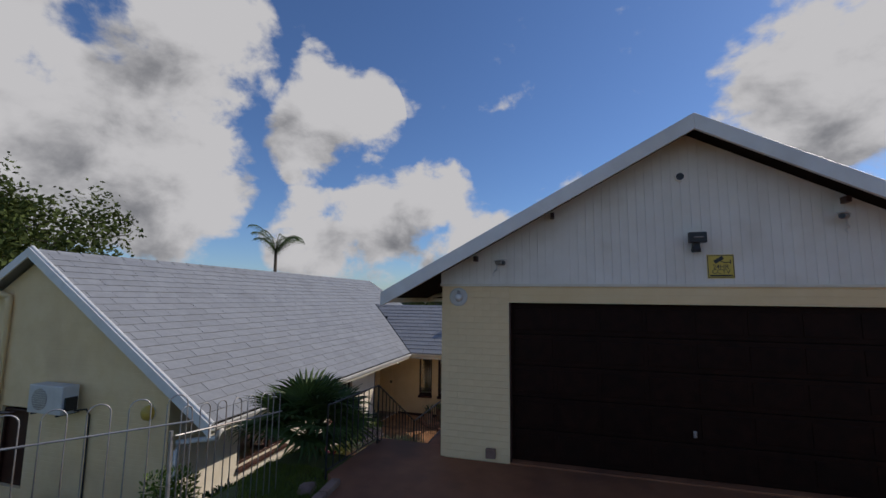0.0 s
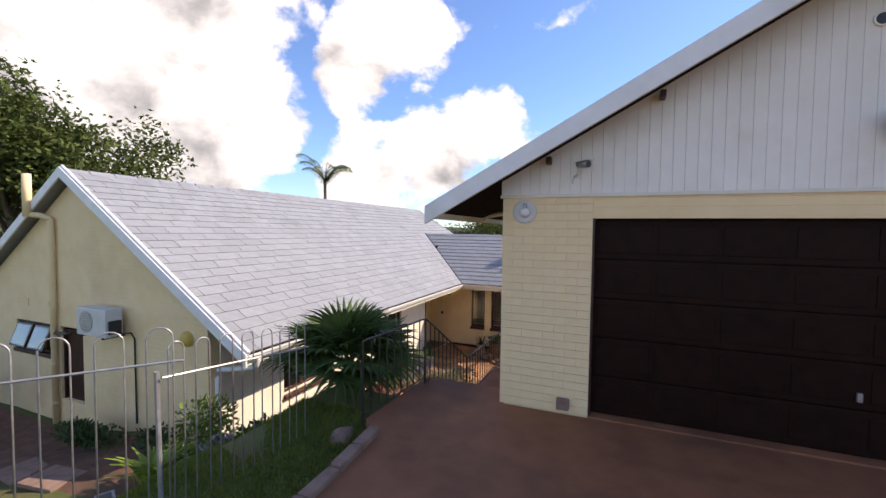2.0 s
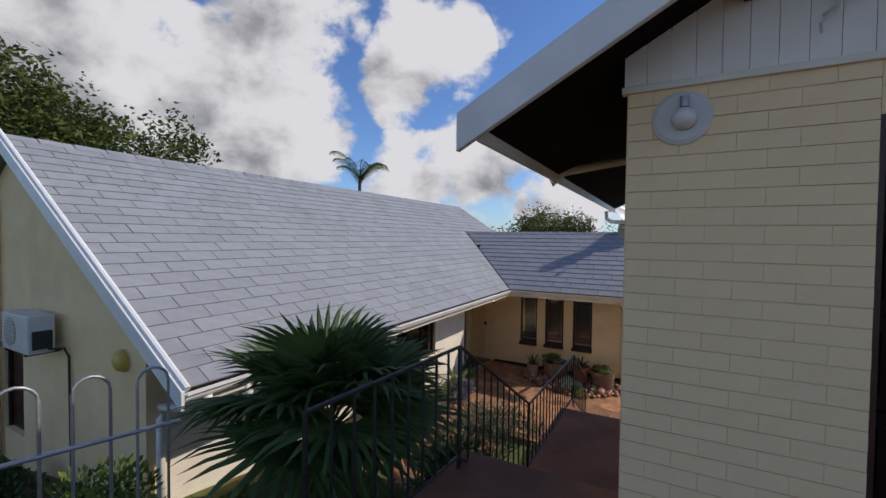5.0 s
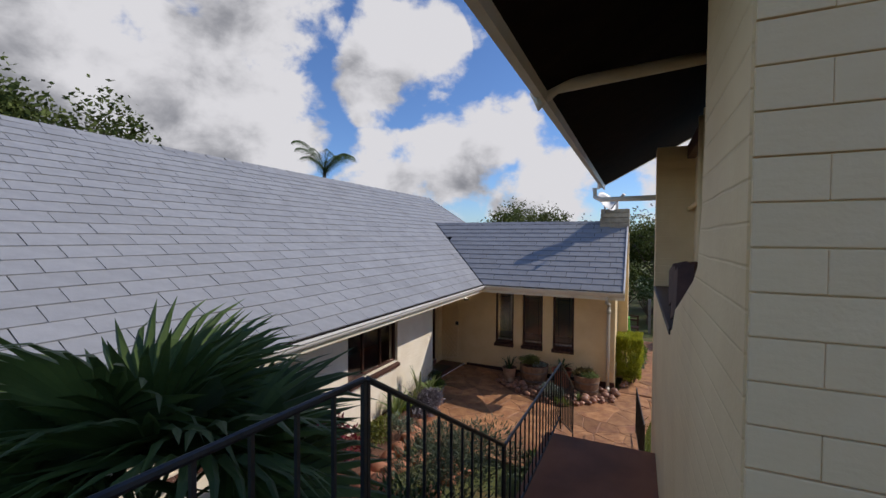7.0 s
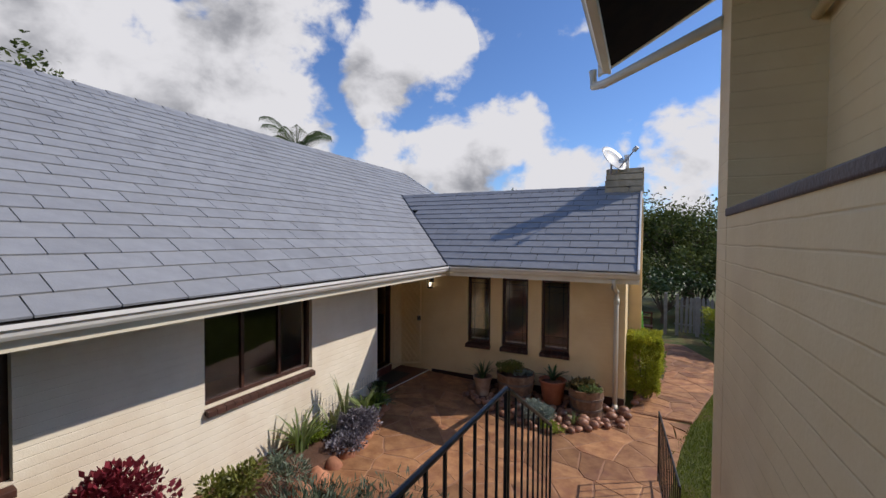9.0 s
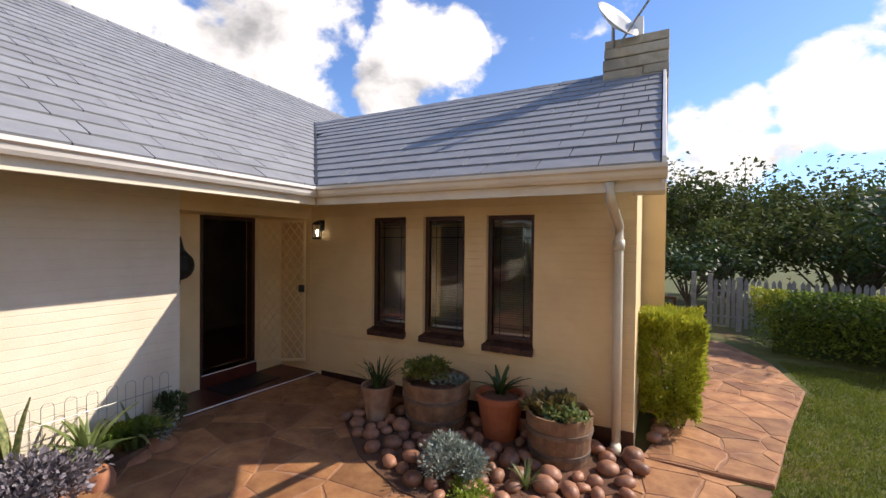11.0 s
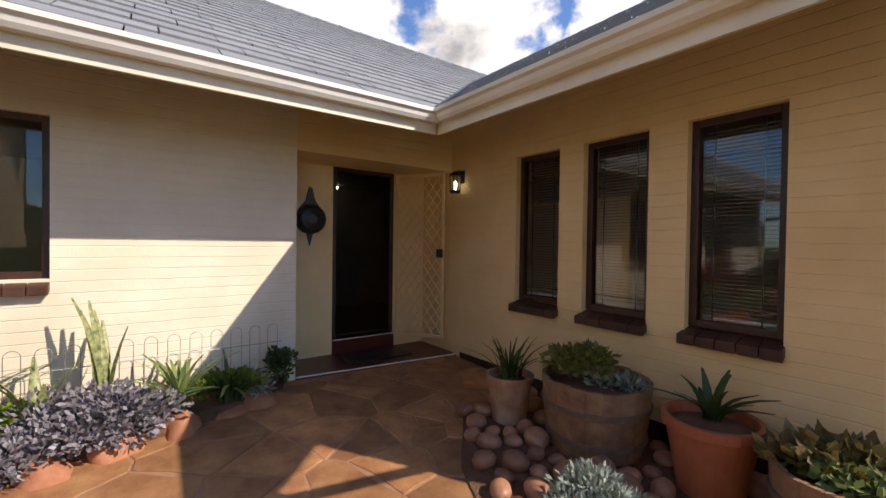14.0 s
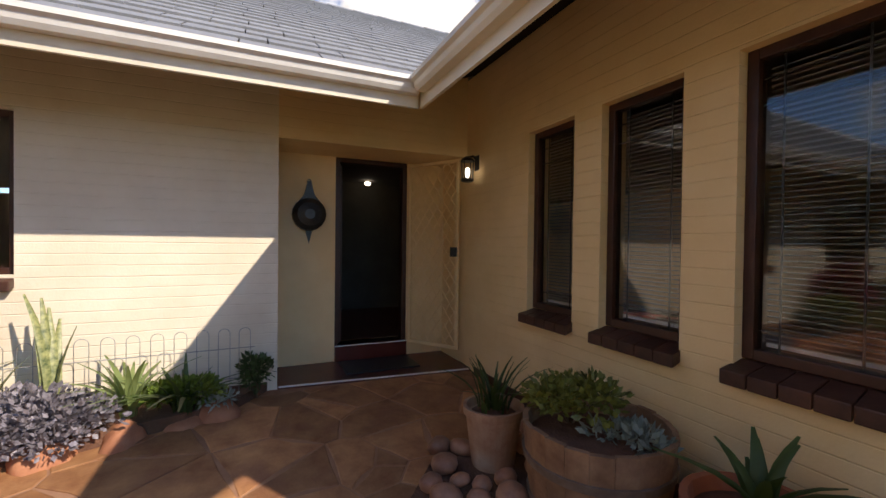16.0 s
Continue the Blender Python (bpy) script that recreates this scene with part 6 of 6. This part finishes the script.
shrub("red_shrub", "low red flowering plant under the palm", (-3.8, 3.9, -0.75), (0.35, 0.35, 0.24), 600, 0.06, REDLEAF, 47)

# ---- front garden ----
cobble((-1.78, 1.86, 0.46), 0.24, 0.15, 0.12, 5, KERB, "boulder", "brown boulder at the end of the kerb", rough=0.3, group="boulders")
for i, (x, y, rz) in enumerate(((-5.1, 1.55, -25), (-4.6, 1.45, -20))):
    b = thing("cinder_block", "grey hollow concrete block lying in the grass", "block", (x, y, ground_z(x, y) + 0.06), "cinder blocks", rz=rz)
    for a0, a1 in ((-0.2, -0.17), (-0.015, 0.015), (0.17, 0.2)):
        part("web", box(a0, a1, -0.07, 0.07, -0.09, 0.09), CONCRETE, b)
    part("face", box(-0.2, 0.2, -0.1, -0.07, -0.09, 0.09, 0.004), CONCRETE, b)
    part("face", box(-0.2, 0.2, 0.07, 0.1, -0.09, 0.09, 0.004), CONCRETE, b)
shrub("garden_shrub", "airy green shrub with small leaves behind the fence", (-4.35, 2.35, -0.75), (0.42, 0.42, 0.62), 1500, 0.07, LEAFY, 51)
shrub("dark_shrub", "dark purple twiggy shrub behind the fence", (-3.85, 2.2, -0.7), (0.36, 0.36, 0.42), 700, 0.07, MAUVE, 52)
blades("lime_plant", "lime green strap leaved plant in the grass", (-4.25, 1.6, -0.35), 46, 0.44, 0.055, LIMEG, 53, 0.2, 1.0)
shrub("leafy_plant", "low dark plants at the foot of the gable", (-5.6, 2.75, -1.1), (0.9, 0.3, 0.26), 1700, 0.08, LEAF, 54, lumps=10)
shrub("leafy_plant", "low dark plants under the fence", (-3.2, 2.4, -0.35), (0.6, 0.45, 0.3), 1700, 0.08, LEAF, 55, lumps=9)
shrub("leafy_plant", "low dark plants along the gable wall", (-7.6, 2.6, ground_z(-7.6, 2.6)), (1.0, 0.35, 0.22), 1800, 0.08, LEAF, 154, lumps=12)
for xs_, ys_, rz in ((-6.6, 1.7, 8), (-7.5, 1.75, -5)):
    slab = tagged(part("stepping_slab", box(-0.32, 0.32, -0.24, 0.24, -0.03, 0.03, 0.01), KERB), "brown concrete stepping slab beside the gable bed", "slab", group="stepping slabs")
    slab.matrix_world = pose(xs_, ys_, ground_z(xs_, ys_) + 0.04, 0, 0, rz)
shrub("dark_shrub", "large shadowed shrub beside the house", (-12.0, 1.6, -1.6), (1.2, 0.8, 1.0), 3000, 0.12, LEAF, 56)
shrub("garden_shrub", "bright green shrub at the edge of the lawn", (-5.0, -0.9, -0.45), (0.5, 0.5, 0.85), 1900, 0.075, LEAFY, 57)
tub = thing("planter_bag", "black plastic sack beside the downpipe", "bag", (-4.05, 3.0, -0.55))
bm = bmesh.new()
bmesh.ops.create_icosphere(bm, subdivisions=3, radius=1)
for v_ in bm.verts:
    v_.co = Vector((v_.co.x * 0.2, v_.co.y * 0.2, v_.co.z * 0.3)) * (1 + 0.2 * noise.noise(v_.co * 2.2))
part("sack", bm, BLACK, tub, smooth=True)

# ---- lawn garden by the path ----
golden = thing("golden_bush", "clipped box shaped golden green bush at the wing corner", "plant")
rnd = random.Random(61)
spots = []
for i in range(17000):
    p = Vector((rnd.uniform(-1, 1), rnd.uniform(-1, 1), rnd.uniform(-1, 1)))
    way = rnd.randrange(3)
    p[way] = math.copysign(1 - 0.35 * rnd.random() ** 2, p[way])
    p *= 1 - 0.16 * max(0, p.length - 1.15)
    p *= 1 + 0.22 * noise.noise(p * 2.3)
    q = Vector((-0.86 + (0.30 - 0.05 * (p.z < -0.3)) * p.x, 14.45 + 0.5 * p.y, -1.24 + 0.52 * p.z))
    if q.x < -1.16:
        continue
    d = (p * 0.6 + Vector((rnd.uniform(-.6, .6), rnd.uniform(-.6, .6), rnd.uniform(0.1, 1.3)))).normalized() * 0.075 * rnd.uniform(0.6, 1.2)
    spots.append((q, d, 0.02))
leaf_quads(spots, LIME, "foliage", golden)
stems = bmesh.new()
for k in range(7):
    a = k * 0.9
    tube([(-0.78 + 0.05 * math.cos(a), 14.4 + 0.12 * math.sin(a), -2.05), (-0.78 + 0.2 * math.cos(a), 14.45 + 0.3 * math.sin(a), -1.2)], 0.02, 6, stems, taper=0.008)
part("stem", stems, BARK, golden)
shrub("border_plant", "low grey and green border plants beside the path", (-0.68, 15.5, -1.95), (0.25, 0.6, 0.2), 1000, 0.07, SILVERG, 62)
shrub("border_plant", "low green border plants beside the path", (-0.72, 16.6, -1.95), (0.35, 0.8, 0.3), 1500, 0.08, LEAFY, 63)
for k in range(12):
    cobble((-1.0 + 0.03 * k + 0.02 * math.sin(k * 2.1), 13.8 + k * 0.22, PATIO + 0.05), 0.09, 0.07, 0.06, 300 + k, PEBBLE, label="rounded brown cobble edging the path", group="cobbles along the path")
hedge = thing("hedge", "long clipped green hedge bordering the lawn", "hedge")
rnd = random.Random(77)
spots, limes = [], []
for i in range(26000):
    t = rnd.random()
    y = lerp(19.35, 16.9, t)
    x = lerp(0.75, 7.5, t) + rnd.gauss(0, 0.05)
    u, w_ = rnd.uniform(-1, 1), rnd.uniform(0, 1) ** 0.55
    top = 1.22 + 0.12 * noise.noise((x * 1.2, 0, 3))
    bulge = math.sin(min(1, (1 - w_) * 3 + 0.25) * math.pi / 2)
    p = Vector((x, y + u * 0.55 * bulge, -2.0 + w_ * top))
    d = Vector((rnd.uniform(-1, 1), rnd.uniform(-1, 1) + u, rnd.uniform(-.3, 1.2))).normalized() * 0.085 * rnd.uniform(0.6, 1.2)
    (limes if noise.noise((x * 0.9, y, w_ * 2)) > 0.12 and w_ > 0.45 else spots).append((p, d, 0.045))
leaf_quads(spots, LEAFY, "foliage", hedge)
leaf_quads(limes, LIME, "golden_foliage", hedge)
part("core", box(1.0, 7.4, -0.25, 0.25, -2.1, -1.3), LEAF, hedge).matrix_local = Matrix.Translation((0, 19.25 + 0.35, 0)) @ Matrix(((1, 0, 0, 0), (-0.348, 1, 0, 0), (0, 0, 1, 0), (0, 0, 0, 1)))
picket = thing("picket_fence", "weathered grey picket fence behind the hedge", "fence")
me = None
for k in range(64):
    x = 0.2 + k * 0.13
    y = 21.9 - 0.16 * (x - 0.2)
    z = ground_z(x, y) - 0.1
    if me is None:
        ob = part("picket", prism([(-0.042, 0), (0.042, 0), (0.042, 1.28), (0.0, 1.36), (-0.042, 1.28)], "y", -0.01, 0.01), PICKET, picket)
        me = ob.data
    else:
        ob = new("picket", me)
        ob.parent = picket
    ob.matrix_local = pose(x, y, z + random.uniform(-0.02, 0.02), 0, random.uniform(-1.5, 1.5), -9)
for zz in (0.35, 1.0):
    part("fence_rail", tube([(0.1, 21.95, -2.1 + zz), (8.5, 20.6, -2.1 + zz)], 0.03, 6), PICKET, picket)
for xx in (-0.2, 0.15, 0.75):
    tagged(part("gate_post", box(xx - 0.05, xx + 0.05, 21.2, 21.3, -2.3, -0.6 - 0.1 * xx, 0.01), PICKET), "weathered grey wooden gate post", "post", group="gate posts")
bench = thing("garden_bench", "dark wooden bench at the end of the path", "bench", (-1.1, 20.5, -2.05))
for z in (0.42, 0.66, 0.82):
    part("slat", box(-0.5, 0.5, -0.02 if z > 0.5 else -0.4, 0.02, z, z + 0.06 if z > 0.5 else z + 0.04, 0.004), DARKWOOD, bench)
for x in (-0.46, 0.46):
    part("leg", box(x - 0.03, x + 0.03, -0.03, 0.03, 0, 0.88), DARKWOOD, bench)
    part("leg", box(x - 0.03, x + 0.03, -0.4, -0.34, 0, 0.42), DARKWOOD, bench)
slide = thing("green_slide", "bright green plastic garden toy beyond the wing", "toy", (-0.92, 17.4, -2.0))
part("chute", prism([(-0.1, 0), (0.1, 0), (0.02, 1.25), (-0.05, 1.25)], "y", 0, 0.35), GREENBIN, slide)


# ---- lawn ----
def lawn(name, label, inside, n, seed, box_, gap):
    rnd_ = random.Random(seed)
    v, f = [], []
    x0, x1, y0, y1 = box_
    for i in range(n):
        x, y = rnd_.uniform(x0, x1), rnd_.uniform(y0, y1)
        if not inside(x, y) or noise.noise((x * 1.3, y * 1.3, 4)) < gap:
            continue
        z = ground_z(x, y) + 0.03 * noise.noise((x * 1.7, y * 1.7, 0)) - 0.005
        h, a = rnd_.uniform(0.025, 0.06), rnd_.uniform(0, math.tau)
        dx, dy = math.cos(a) * 0.006, math.sin(a) * 0.006
        k = len(v)
        v += [(x - dx, y - dy, z), (x + dx, y + dy, z), (x + rnd_.uniform(-.03, .03), y + rnd_.uniform(-.03, .03), z + h)]
        f.append((k, k + 1, k + 2))
    tagged(mesh_of(name, v, f, GRASS), label, "grass", kind="stuff")


lawn("lawn_grass", "patchy short grass beside the driveway kerb", lambda x, y: x < -1.42 - max(0, y - 1.9) * 0.8, 60000, 5, (-4.6, -1.4, -1.2, 3.0), -0.2)
lawn("lawn_grass", "short mown green lawn beside the path", lambda x, y: x > -0.52 + (y - 12.0) * 0.3 if y < 16.5 else x > 0.95, 160000, 6, (-0.5, 5.0, 9.5, 18.3), -2)

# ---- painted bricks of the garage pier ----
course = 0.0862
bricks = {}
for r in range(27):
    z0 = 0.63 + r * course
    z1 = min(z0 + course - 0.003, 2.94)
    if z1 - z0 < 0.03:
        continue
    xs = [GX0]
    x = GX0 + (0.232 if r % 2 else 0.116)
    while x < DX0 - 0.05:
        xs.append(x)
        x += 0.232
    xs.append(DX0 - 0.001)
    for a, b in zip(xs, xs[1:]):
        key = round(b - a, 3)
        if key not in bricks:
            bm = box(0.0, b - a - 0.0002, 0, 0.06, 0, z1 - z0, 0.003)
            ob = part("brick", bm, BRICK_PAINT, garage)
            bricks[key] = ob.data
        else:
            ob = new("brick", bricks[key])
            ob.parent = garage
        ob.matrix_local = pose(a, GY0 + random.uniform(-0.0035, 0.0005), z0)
slate_roof(Vector((EAVE_X, YF, EAVE_Z)), Vector((0, 1, 0)), up_e, nrm_e, rows_e, YB - YF, lambda a, r: a < 5.0 and r < 16 and r * 0.6 + a < 12, house_roof, clip_main)
slate_roof(Vector((VX, WEY, EAVE_Z)), Vector((1, 0, 0)), up_w, nrm_w, rows_w, WX + 0.2 - VX, lambda a, r: True, wing_roof, clip_wing)
